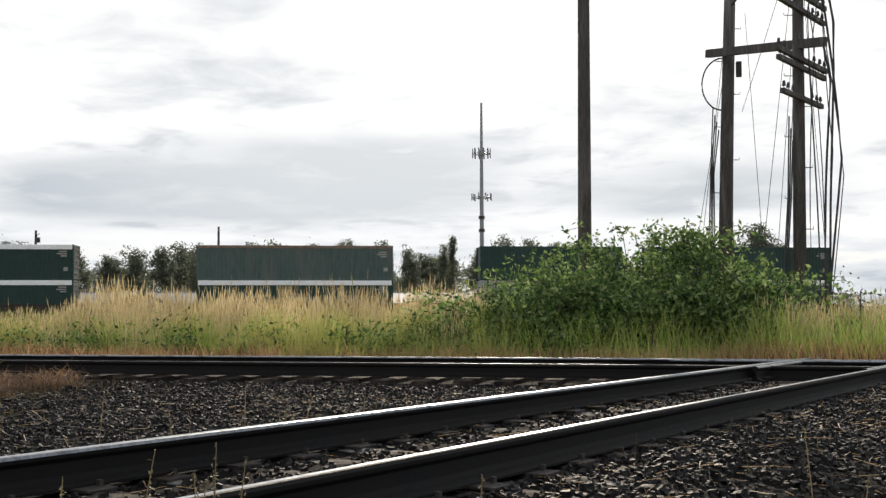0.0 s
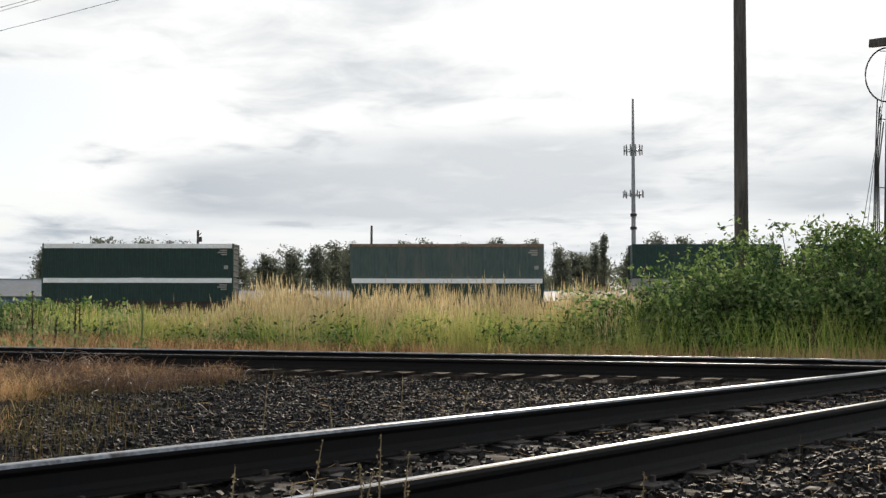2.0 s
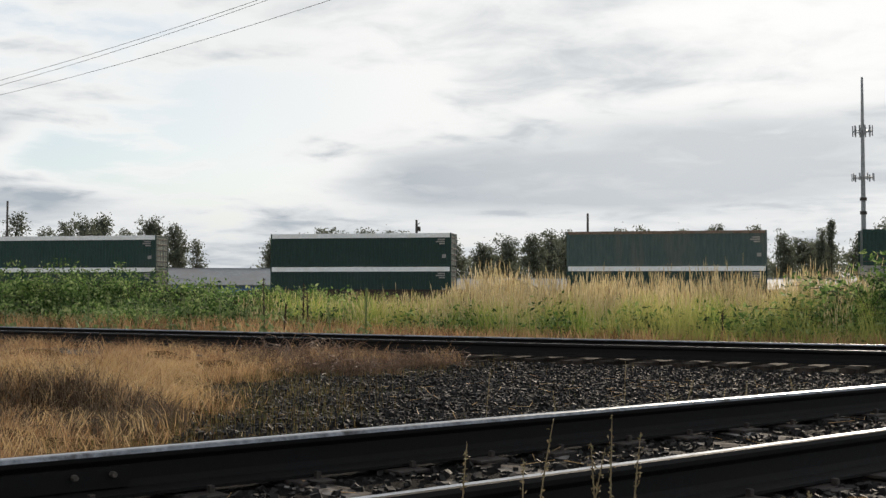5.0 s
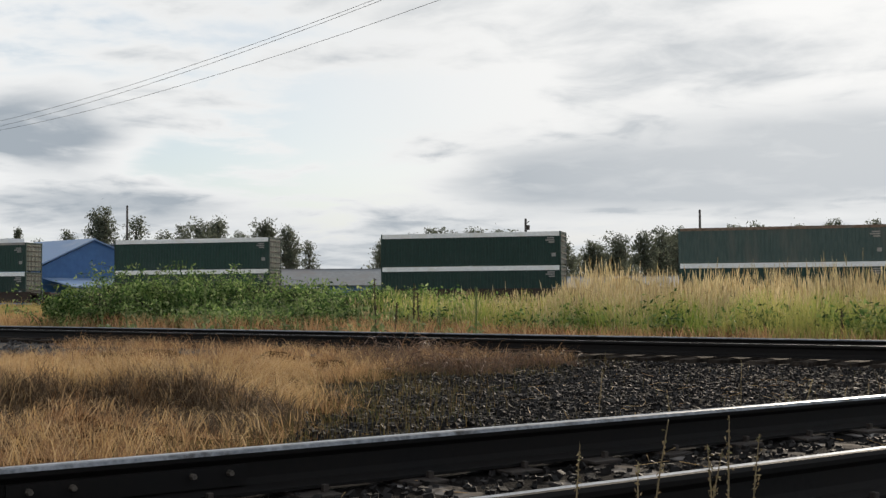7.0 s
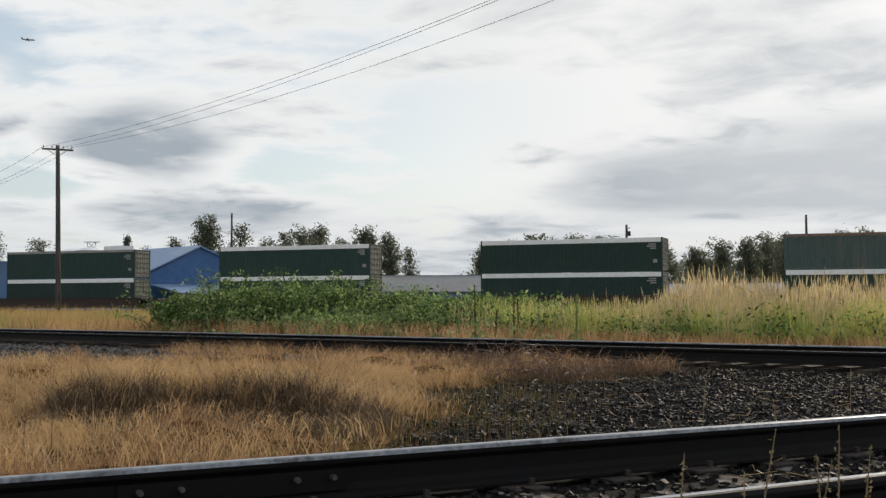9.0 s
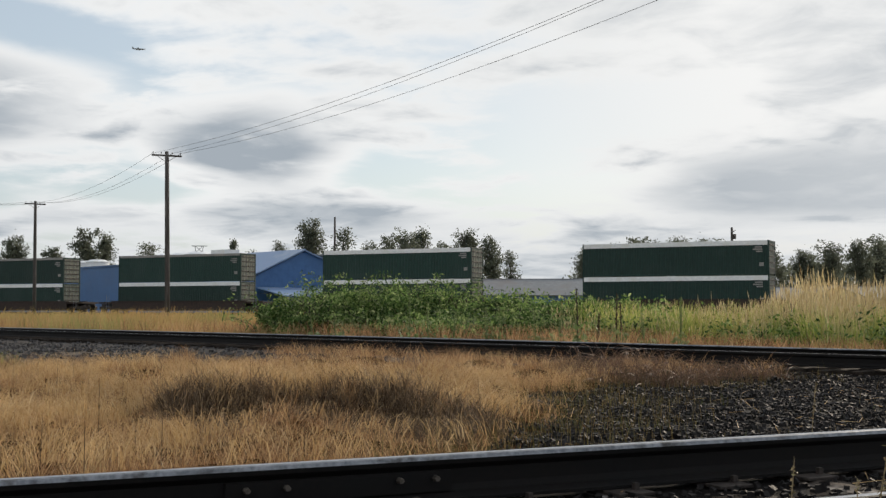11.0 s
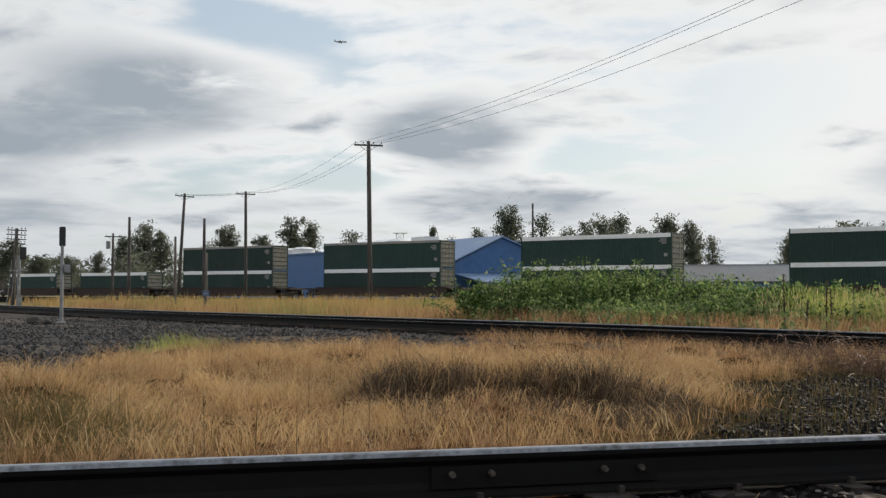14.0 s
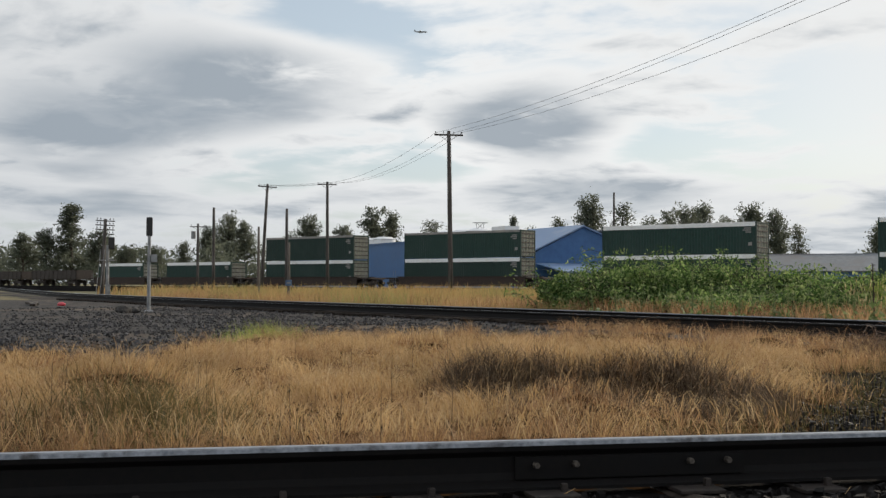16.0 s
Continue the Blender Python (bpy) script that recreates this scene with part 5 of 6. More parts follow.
def field_grass():
    """Tall grass beyond the far track: green at the foot, golden heads above."""
    n = 150000
    x = rng.uniform(-17, 15, n)
    off = rng.uniform(1.55, 9.5, n)
    y = far_y(x) + off
    az = np.degrees(np.arctan2(-x, y))
    patch = smooth_noise(x, y, 2.2, 21)
    # golden stems
    keep = (off > 4.0 + 0.8 * patch) & (rng.uniform(0, 1, n) < 0.33 * np.clip(1.15 - (off - 3) / 9, 0.2, 1)) & ((az > -2.5) | (az < -15.0))
    keep &= ~((az > 27.5)) & ((az < 22) | (rng.uniform(0, 1, n) < 0.4))
    X, Y, P, O = thin_to(keep, x, y, patch, off)
    m = len(X)
    h = (1.10 + 0.20 * P + rng.normal(0, 0.16, m)) * (0.80 + 0.20 * np.clip((O - 2) / 2, 0, 1))
    side = np.degrees(np.arctan2(-X, Y)) + 0.8 * P
    h *= (1 - 0.30 * np.clip((side - 15.8) / 2.6, 0, 1)) * np.where(side < -14, 0.78, 1.0) * (1 + 0.15 * np.exp(-((np.degrees(np.arctan2(-X, Y)) - 16.0) / 1.3) ** 2))
    me = blades_mesh("golden_grass", np.stack([X, Y], 1), ground_z(X, Y) - 0.02, h, rng.uniform(0.004, 0.008, m), rng.uniform(0.01, 0.16, m), rng.uniform(0, 0.20, m), M["grass_gold"], heads=0.0075, ts=(0.0, 0.6, 1.0))
    stuff("tall_golden_grass", me, "tall golden grass with seed heads beyond the track", "grass")
    # green blades
    keep = (off < 5.6 + 0.8 * patch) & (rng.uniform(0, 1, n) < np.where(az < -2.5, 0.22, 0.6)) & (off > 2.0 + 1.9 * np.clip((az - 5) / 9, 0, 1) + 0.35 * patch) & (az < 25 + 1.5 * patch)
    X, Y, P, O = thin_to(keep, x, y, patch, off)
    m = len(X)
    h = (0.80 + 0.24 * P + rng.normal(0, 0.15, m)) * (0.45 + 0.55 * np.clip((O - 1.6) / 1.3, 0, 1))
    me = blades_mesh("green_grass", np.stack([X, Y], 1), ground_z(X, Y) - 0.02, np.clip(h, 0.08, 1.15), rng.uniform(0.008, 0.018, m), rng.uniform(0.05, 0.45, m), rng.uniform(0.1, 0.5, m), M["grass_green"], ts=(0.0, 0.55, 1.0))
    stuff("green_grass", me, "lush green grass along the far track", "grass")
    # broad weeds and low brambles among the green
    k = 900
    cx, co = rng.uniform(-18, 1.5, k), rng.uniform(2.5, 5.2, k)
    co = co + 0.9 * np.clip((-2.5 - cx) / 3, 0, 1)
    lush = smooth_noise(cx, co, 1.7, 29) + 0.35 * smooth_noise(cx, co, 0.6, 30)
    cx, co, lush = cx[lush > 0.05], co[lush > 0.05], lush[lush > 0.05]
    k = len(cx)
    cy = far_y(cx) + co
    hh = rng.uniform(0.08, 0.42, k) + 0.45 * np.clip(lush, 0, 0.8) * rng.uniform(0, 1, k)
    c = np.repeat(np.stack([cx, cy, hh], 1), 40, 0) + rng.normal(0, 1, (k * 40, 3)) * [0.22, 0.22, 0.14]
    c[:, 2] = np.maximum(c[:, 2], 0.0) - 0.08
    stuff("low_weeds", leaves_mesh("low_weeds", c, 0.046, M["leaf_bramble"]), "low leafy weeds and bramble runners in the grass", "weeds")


def dry_fringe():
    """Short dry grass along the far side of the far track, and the dry field round the line poles."""
    n = 60000
    x = rng.uniform(-60, 14, n)
    off = rng.uniform(1.35, 3.4, n) * np.clip(1 + (-x - 6) / 12, 1, 2.5)
    y = far_y(x) + off
    h = rng.uniform(0.16, 0.52, n) * np.clip(1 + (-x - 6) / 14, 1, 1.3)
    m1 = rng.uniform(0, 1, n) < np.where(x > -26, 0.85, 0.35)
    X, Y, Hh = thin_to(m1, x, y, h)
    m = len(X)
    me = blades_mesh("dry_fringe", np.stack([X, Y], 1), ground_z(X, Y) - 0.02, Hh, rng.uniform(0.010, 0.022, m), rng.uniform(0.1, 0.6, m), rng.uniform(0.1, 0.5, m), M["grass_dry"], ts=(0.0, 0.55, 1.0))
    stuff("dry_grass_fringe", me, "short dry grass fringe along the far track", "grass")
    # the open dry field to the left
    n = 66000
    az = rng.uniform(24, 70, n)
    d = 32 + 78 * rng.uniform(0, 1, n) ** 1.5
    x, y = -d * np.sin(np.radians(az)), d * np.cos(np.radians(az))
    ok = y > far_y(x) + 2.2 * np.clip(d / 30, 1, 3)
    X, Y, D = thin_to(ok, x, y, d)
    m = len(X)
    P = smooth_noise(X, Y, 9, 31)
    h = (0.66 + 0.24 * P + rng.normal(0, 0.13, m)) * np.clip(0.45 + (D - 30) / 30, 0.45, 1.0)
    me = blades_mesh("dry_field", np.stack([X, Y], 1), np.full(m, -0.22), np.clip(h, 0.1, 1.3), rng.uniform(0.018, 0.036, m) * D / 50, rng.uniform(0.05, 0.4, m), rng.uniform(0, 0.4, m), M["grass_field"], ts=(0.0, 0.55, 1.0))
    stuff("dry_field_grass", me, "dry yellow grass field in front of the train", "grass")


M["grass_field"] = blade("yellow_field_grass", [(0.33, 0.185, 0.075), (0.50, 0.32, 0.14), (0.43, 0.30, 0.125), (0.24, 0.22, 0.08)], 0.45, patch=(0.22, 0.25, 0.085), patch_scale=0.13)


def dry_clump_grass():
    """Tangled dry brown grass between the two tracks, lying in combed mats and tufts."""
    n = 430000
    x, y = rng.uniform(-17, -1.5, n), rng.uniform(0.2, 19, n)
    zone = dry_zone(x, y)
    d1, d2 = near_distance(x, y)
    keep = (zone > 0.0) & (rng.uniform(0, 1, n) < np.clip(0.2 + zone * 0.9, 0, 1)) & (track_side(x, y) > 1.0) & (d2 > 1.25)
    hollow = hollow_at(x, y)
    mound = smooth_noise(x, y, 1.15, 41)
    keep &= rng.uniform(0, 1, n) > np.clip(hollow * 1.1, 0, 0.90)
    keep &= rng.uniform(0, 1, n) < np.clip(0.80 + 0.35 * mound, 0.45, 1)
    keep &= rng.uniform(0, 1, n) < np.clip(1.25 - np.hypot(x, y) / 26, 0.4, 1)
    X, Y, Z, Hs, P = thin_to(keep, x, y, zone, hollow, mound)
    m = len(X)
    h = (0.155 + 0.06 * P + rng.normal(0, 0.05, m)) * np.clip(0.5 + Z, 0.45, 1.0) * (1 - 0.3 * np.clip(Hs, 0, 1))
    # three blades in four belong to a tuft and fall outwards from its middle
    ci, cj = np.floor(X / 0.30), np.floor(Y / 0.30)
    tx = (ci + 0.5 + 0.38 * np.sin(ci * 12.9 + cj * 78.2)) * 0.30
    ty = (cj + 0.5 + 0.38 * np.sin(ci * 39.3 + cj * 11.1)) * 0.30
    tuft = rng.uniform(0, 1, m) < 0.75
    away = np.arctan2(Y - ty, X - tx) + rng.normal(0, 0.5, m)
    X, Y = np.where(tuft, X + (tx - X) * 0.58, X), np.where(tuft, Y + (ty - Y) * 0.58, Y)
    h *= 1 + 0.30 * np.sin(ci * 7.7 + cj * 3.3) * tuft
    comb = 2.2 * smooth_noise(X, Y, 2.6, 43) + 1.2 * smooth_noise(X, Y, 0.8, 44) + rng.normal(0, 0.75, m)
    comb = np.where(tuft, away, comb)
    flat = np.clip(0.72 + 0.55 * smooth_noise(X, Y, 1.9, 45), 0, 1) * np.clip((track_side(X, Y) - 1.2) / 0.9 + np.clip((-5.2 - X) * 0.8, 0, 1), 0.15, 1)
    lean = rng.gamma(2.0, 0.42, m) + 2.2 * flat * rng.uniform(0.15, 1, m)
    droop = np.clip(rng.normal(0.45, 0.35, m) + 0.7 * flat, 0, 1.6)
    me = blades_mesh("dry_grass", np.stack([X, Y], 1), ground_z(X, Y) - 0.01, np.clip(h, 0.05, 0.5) * 1.2, rng.uniform(0.0018, 0.0044, m) * np.clip(np.hypot(X, Y) / 8.5, 0.75, 1.7), lean, droop, M["grass_dry"], heading=comb)
    stuff("dry_grass", me, "tangled dry brown grass between the two tracks", "grass")
    # dead blades in the hollow, in dark tones that stand for its shade
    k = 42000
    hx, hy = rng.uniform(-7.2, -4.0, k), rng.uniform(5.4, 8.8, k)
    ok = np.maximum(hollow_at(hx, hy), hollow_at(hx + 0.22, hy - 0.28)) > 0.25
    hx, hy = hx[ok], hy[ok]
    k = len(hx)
    me = blades_mesh("shaded_grass", np.stack([hx, hy], 1), ground_z(hx, hy) - 0.01, rng.uniform(0.08, 0.30, k), rng.uniform(0.003, 0.006, k), rng.gamma(2.0, 0.3, k), rng.uniform(0.3, 1.3, k), M["grass_shade"])
    stuff("grey_dead_grass", me, "dead grass in the hollow, darkened for its shade", "grass")
    # long pale bent straws on top
    sel = rng.choice(np.flatnonzero(track_side(X, Y) > 1.35), 17000, replace=False)
    k = len(sel)
    me = blades_mesh("straw", np.stack([X[sel], Y[sel]], 1), ground_z(X[sel], Y[sel]) + 0.08, rng.uniform(0.14, 0.36, k), rng.uniform(0.0024, 0.0050, k), rng.uniform(0.8, 1.8, k), rng.uniform(0.9, 1.9, k), M["straw"])
    stuff("pale_straws", me, "long pale bent straws over the dry grass", "grass")
    # curled tufts of longer straws
    c = 430
    tx, ty = rng.uniform(-11.5, -4.2, c), rng.uniform(3.2, 11.5, c)
    ok = (dry_zone(tx, ty) > 0.3) & (track_side(tx, ty) > 1.6) & (rng.uniform(0, 1, c) < np.where(tx < -6, 1.0, 0.45))
    tx, ty = tx[ok], ty[ok]
    c = len(tx)
    q = 40
    hx, hy = np.repeat(tx, q) + rng.normal(0, 0.11, c * q), np.repeat(ty, q) + rng.normal(0, 0.11, c * q)
    way = np.repeat(rng.uniform(0, math.tau, c), q) + rng.normal(0, 0.55, c * q)
    me = blades_mesh("curled_straw", np.stack([hx, hy], 1), ground_z(hx, hy) + 0.05, rng.uniform(0.20, 0.48, c * q), rng.uniform(0.003, 0.0062, c * q), rng.uniform(1.0, 1.8, c * q), rng.uniform(0.8, 1.7, c * q), M["straw"], heading=way, ts=(0.0, 0.25, 0.5, 0.75, 1.0))
    stuff("curled_straws", me, "curled tufts of pale straw over the dry grass", "grass")
    # thin upright dead stems
    k = 200
    xs, ys = rng.uniform(-12, -3.2, k), rng.uniform(2.5, 11, k)
    ok = dry_zone(xs, ys) > 0.15
    xs, ys = xs[ok], ys[ok]
    k = len(xs)
    me = blades_mesh("dead_stems", np.stack([xs, ys], 1), ground_z(xs, ys), rng.uniform(0.22, 0.44, k), np.full(k, 0.005), rng.uniform(0, 0.18, k), np.zeros(k), M["dead"])
    stuff("dead_stems", me, "thin dark upright dead stems in the grass", "weeds")
    # two greener tufts
    for nm, cx, cy, rr, k, mt in (("dark_green_tuft", -5.6, 3.2, 0.32, 1500, "grass_margin"), ("light_green_tuft", -14.0, 9.9, 0.34, 900, "grass_green")):
        hx, hy = rng.normal(cx, rr, k), rng.normal(cy, rr, k)
        ok = track_side(hx, hy) > 0.9
        hx, hy = hx[ok], hy[ok]
        k = len(hx)
        me = blades_mesh(nm, np.stack([hx, hy], 1), ground_z(hx, hy) - 0.01, rng.uniform(0.15, 0.36, k), rng.uniform(0.003, 0.007, k), rng.uniform(0.1, 0.9, k), rng.uniform(0.1, 0.8, k), M[mt])
        stuff("green_tuft", me, "greener tuft of grass in the dry growth", "grass")
    # bits of dry straw lying on the ballast
    k = 1900
    hx, hy = rng.uniform(-4.5, 7, k), rng.uniform(3.2, 14, k)
    ok = (hy < far_y(hx) - 1.4) & (rng.uniform(0, 1, k) < np.where(track_side(hx, hy) < -0.9, 1.0, 0.4)) & (np.abs(np.abs(track_side(hx, hy)) - 0.755) > 0.12)
    hx, hy = hx[ok], hy[ok]
    k = len(hx)
    a, ln, tz = rng.uniform(0, math.tau, k), rng.uniform(0.025, 0.10, k), rng.normal(0, 0.18, k)
    c = np.stack([hx, hy, ground_z(hx, hy) + rng.uniform(0.012, 0.04, k)], 1)
    t = np.stack([np.cos(a), np.sin(a), tz], 1) * ln[:, None]
    w = np.stack([-np.sin(a), np.cos(a), 0.6 + 0 * a], 1) * 0.0022
    v = np.stack([c - t - w, c + t - w * 0.5, c + t + w * 0.5, c - t + w], 1).reshape(-1, 3)
    me = arrays_mesh("straw_litter", v, np.arange(4 * k).reshape(-1, 4), M["straw"])
    stuff("straw_litter", me, "bits of dry straw lying on the ballast", "litter")
    # short weeds at the margin of the ballast
    n = 95000
    x, y = rng.uniform(-8, 3, n), rng.uniform(2.5, 17, n)
    z = dry_zone(x, y)
    d1, d2 = near_distance(x, y)
    p = np.where(z > 0, 0.5, np.clip(0.50 + z * 0.34, 0.008, 1))
    keep = (rng.uniform(0, 1, n) < p) & (d1 > 0.9) & (d2 > 1.4) & (y < far_y(x)) & (z < 0.8)
    X, Y = thin_to(keep, x, y)
    m = len(X)
    me = blades_mesh("short_weeds", np.stack([X, Y], 1), ground_z(X, Y), rng.gamma(3, 0.026, m) + 0.02, rng.uniform(0.0025, 0.0055, m), rng.uniform(0, 0.5, m), rng.uniform(0, 0.5, m), M["grass_margin"])
    stuff("short_weeds", me, "short sparse weeds on the ballast margin", "weeds")


# Dead grass in dark browns: the hollow's shade is put into the colour.
M["grass_shade"] = blade("grey_dead_grass", [(0.034, 0.022, 0.014), (0.080, 0.053, 0.032), (0.13, 0.09, 0.056), (0.30, 0.225, 0.145)], 0.3)
M["straw"] = blade("pale_straw", [(0.30, 0.17, 0.07), (0.60, 0.42, 0.21), (0.48, 0.31, 0.135), (0.68, 0.52, 0.30)], 0.4)
M["grass_margin"] = blade("margin_weed", [(0.06, 0.062, 0.022), (0.12, 0.095, 0.038), (0.19, 0.13, 0.055), (0.06, 0.085, 0.026)], 0.4)


def bramble(az, d, rx, ry, h, leaves, label, seed, lumps=34, flat=0.0, leaf=0.047):
    """A bramble thicket: arching canes and many small leaves over uneven mounds."""
    r = np.random.default_rng(seed)
    ob = thing("bramble_bush", label, "bush", None, "bramble bushes")
    c0 = polar(az, d)
    ux, uy = np.array([math.cos(radians(az)), math.sin(radians(az))]), np.array([-math.sin(radians(az)), math.cos(radians(az))])
    cs = []
    for k in range(lumps):
        a, q = r.uniform(0, math.tau), math.sqrt(r.uniform(0, 1))
        lx, ly = q * rx * math.cos(a), q * ry * math.sin(a)
        t = (lx / rx) ** 2 + (ly / ry) ** 2
        hz = h * (1 - 0.62 * t ** (1.0 + flat)) * r.uniform(0.40, 1.12)
        R = r.uniform(0.26, 0.68)
        x, y = np.array([c0.x, c0.y]) + ux * lx + uy * ly
        n = int(leaves / lumps)
        v = r.normal(0, 1, (n, 3))
        v /= np.linalg.norm(v, axis=1)[:, None]
        rad = R * (0.80 + 0.30 * r.uniform(0, 1, n) ** 1.6)
        p = np.array([x, y, max(0.2, hz - R * 0.62)]) + v * rad[:, None] * [1.15, 1.15, 0.72]
        cs.append(p)
        # leaves hanging down to the ground under the lump
        n2 = n // 2
        p2 = np.stack([x + r.normal(0, R * 0.75, n2), y + r.normal(0, R * 0.75, n2), r.uniform(-0.05, max(0.25, hz - 0.3), n2)], 1)
        cs.append(p2)
    c = np.concatenate(cs)
    c[:, 2] = np.maximum(c[:, 2], -0.1)
    canes = bmesh.new()
    tips = []
    for k in range(110):
        a = r.uniform(0, math.tau)
        q = math.sqrt(r.uniform(0, 1.05))
        lx, ly = q * rx * math.cos(a), q * ry * math.sin(a)
        x, y = np.array([c0.x, c0.y]) + ux * lx + uy * ly
        t = q * q
        top = h * (1 - 0.62 * t) * r.choice((0.95, 1.1, 1.22), p=(0.5, 0.32, 0.18))
        b = r.uniform(0, math.tau)
        rch = r.uniform(0.4, 1.7)
        pts = [Vector((x, y, -0.1))]
        for j in range(1, 7):
            s = j / 6
            pts.append(Vector((x + rch * s ** 1.6 * math.cos(b), y + rch * s ** 1.6 * math.sin(b), top * math.sin(min(1.0, s * 1.08) * 1.75) / math.sin(1.57))))
        tube(pts, [0.010, 0.010, 0.009, 0.008, 0.006, 0.005, 0.003], 5, canes)
        for j in range(3, 7):
            tips += [list(pts[j] + Vector(r.normal(0, 0.07, 3))) for _ in range(9)]
    part("cane_tangle", canes, M["bark"], ob)["kind"] = "stuff"
    part("foliage", leaves_mesh("foliage", np.concatenate([c, np.array(tips)]), leaf, M["leaf_bramble"]), M["leaf_bramble"], ob)["kind"] = "stuff"
    return ob


def mullein(az, d, h, seed):
    """An upright weed: a stalk with a thick seed spike and leaves at the foot."""
    r = np.random.default_rng(seed)
    p = polar(az, d)
    z = float(ground_z(p.x, p.y))
    ob = thing("mullein", "tall upright weed with a pale seed spike", "weed", pose(p.x, p.y, z - 0.02), "upright weeds")
    lean = r.normal(0, 0.05, 2)
    mt = "dead" if 23.5 < az < 26.5 or az < 5 else "leaf_weed"
    part("stalk", tube([(0, 0, 0), (lean[0] * 0.5, lean[1] * 0.5, h * 0.5), (lean[0], lean[1], h)], [0.016, 0.013, 0.006], 6), M[mt], ob)
    n = 90
    t = r.uniform(0.5, 1.0, n)
    c = np.stack([lean[0] * t, lean[1] * t, h * t], 1) + r.normal(0, 0.016, (n, 3))
    part("seed_spike", leaves_mesh("seed_spike", c, 0.022, M[mt]), M[mt], ob)["kind"] = "stuff"
    n = 60
    t = r.uniform(0.02, 0.45, n)
    c = np.stack([r.normal(0, 0.10, n), r.normal(0, 0.10, n), h * t], 1)
    part("foliage", leaves_mesh("foliage", c, 0.06, M["leaf_weed"]), M["leaf_weed"], ob)["kind"] = "stuff"


def near_stalk(az, d, top, seed, branched=False):
    """A dry stalk with small seeds along it, growing in the ballast."""
    r = np.random.default_rng(seed)
    p = polar(az, d)
    z = float(ground_z(p.x, p.y))
    h = top - z
    ob = thing("weed_stalk", "thin dry weed stalk with seeds growing in ballast", "weed", pose(p.x, p.y, z - 0.02), "weed stalks in the ballast")
    b = r.normal(0, 0.035, 2)
    pts = [(0, 0, 0), (b[0] * 0.2, b[1] * 0.2, h * 0.35), (b[0] * 0.6, b[1] * 0.6, h * 0.7), (b[0], b[1], h)]
    part("stem", tube(pts, [0.0032, 0.0028, 0.0022, 0.0012], 5), M["stalk"], ob)
    n = 46
    t = r.uniform(0.35, 1.0, n)
    c = np.stack([b[0] * t ** 1.3, b[1] * t ** 1.3, h * t], 1) + r.normal(0, 0.0045, (n, 3))
    part("seed_head", leaves_mesh("seed_head", c, 0.0065, M["stalk"]), M["stalk"], ob)["kind"] = "stuff"
    if branched:
        for sgn in (-1, 1):
            part("branch", tube([(b[0] * 0.5, b[1] * 0.5, h * 0.55), (sgn * 0.05, 0, h * 0.8), (sgn * 0.09, 0, h * 0.92)], [0.002, 0.0018, 0.001], 5), M["stalk"], ob)


def stones(name, n, xr, yr, size, test, label, lift=0.0, mat="stone"):
    """Angular ballast stones lying loose."""
    x, y = rng.uniform(*xr, n), rng.uniform(*yr, n)
    ok = test(x, y)
    x, y = x[ok], y[ok]
    m = len(x)
    s = size[0] + (size[1] - size[0]) * rng.beta(1.6, 3.0, m)
    z = ground_z(x, y) + s * rng.uniform(-0.1, 0.5, m) + lift
    corners = np.array([[i, j, k] for k in (-1, 1) for j in (-1, 1) for i in (-1, 1)], float)
    v = corners[None] * rng.uniform(0.45, 1.05, (m, 8, 3)) * (s[:, None, None] * rng.uniform(0.6, 1.2, (m, 1, 3)))
    a, b = rng.uniform(0, math.tau, m), rng.normal(0, 0.5, m)
    ca, sa, cb, sb = np.cos(a), np.sin(a), np.cos(b), np.sin(b)
    R = np.stack([np.stack([ca, -sa * cb, sa * sb], -1), np.stack([sa, ca * cb, -ca * sb], -1), np.stack([0 * a, sb, cb], -1)], 1)
    v = np.einsum("nij,nkj->nki", R, v) + np.stack([x, y, z], 1)[:, None]
    f = np.array([[4, 5, 7, 6], [0, 1, 5, 4], [2, 6, 7, 3], [0, 4, 6, 2], [1, 3, 7, 5]])
    faces = (np.arange(m)[:, None, None] * 8 + f[None]).reshape(-1, 4)
    stuff(name, arrays_mesh(name, v.reshape(-1, 3), faces, M[mat]), label, "gravel")


M["twig"] = blade("dead_red_brown_twig", [(0.045, 0.028, 0.020), (0.13, 0.075, 0.048), (0.24, 0.15, 0.095), (0.09, 0.06, 0.045)], 0.2)


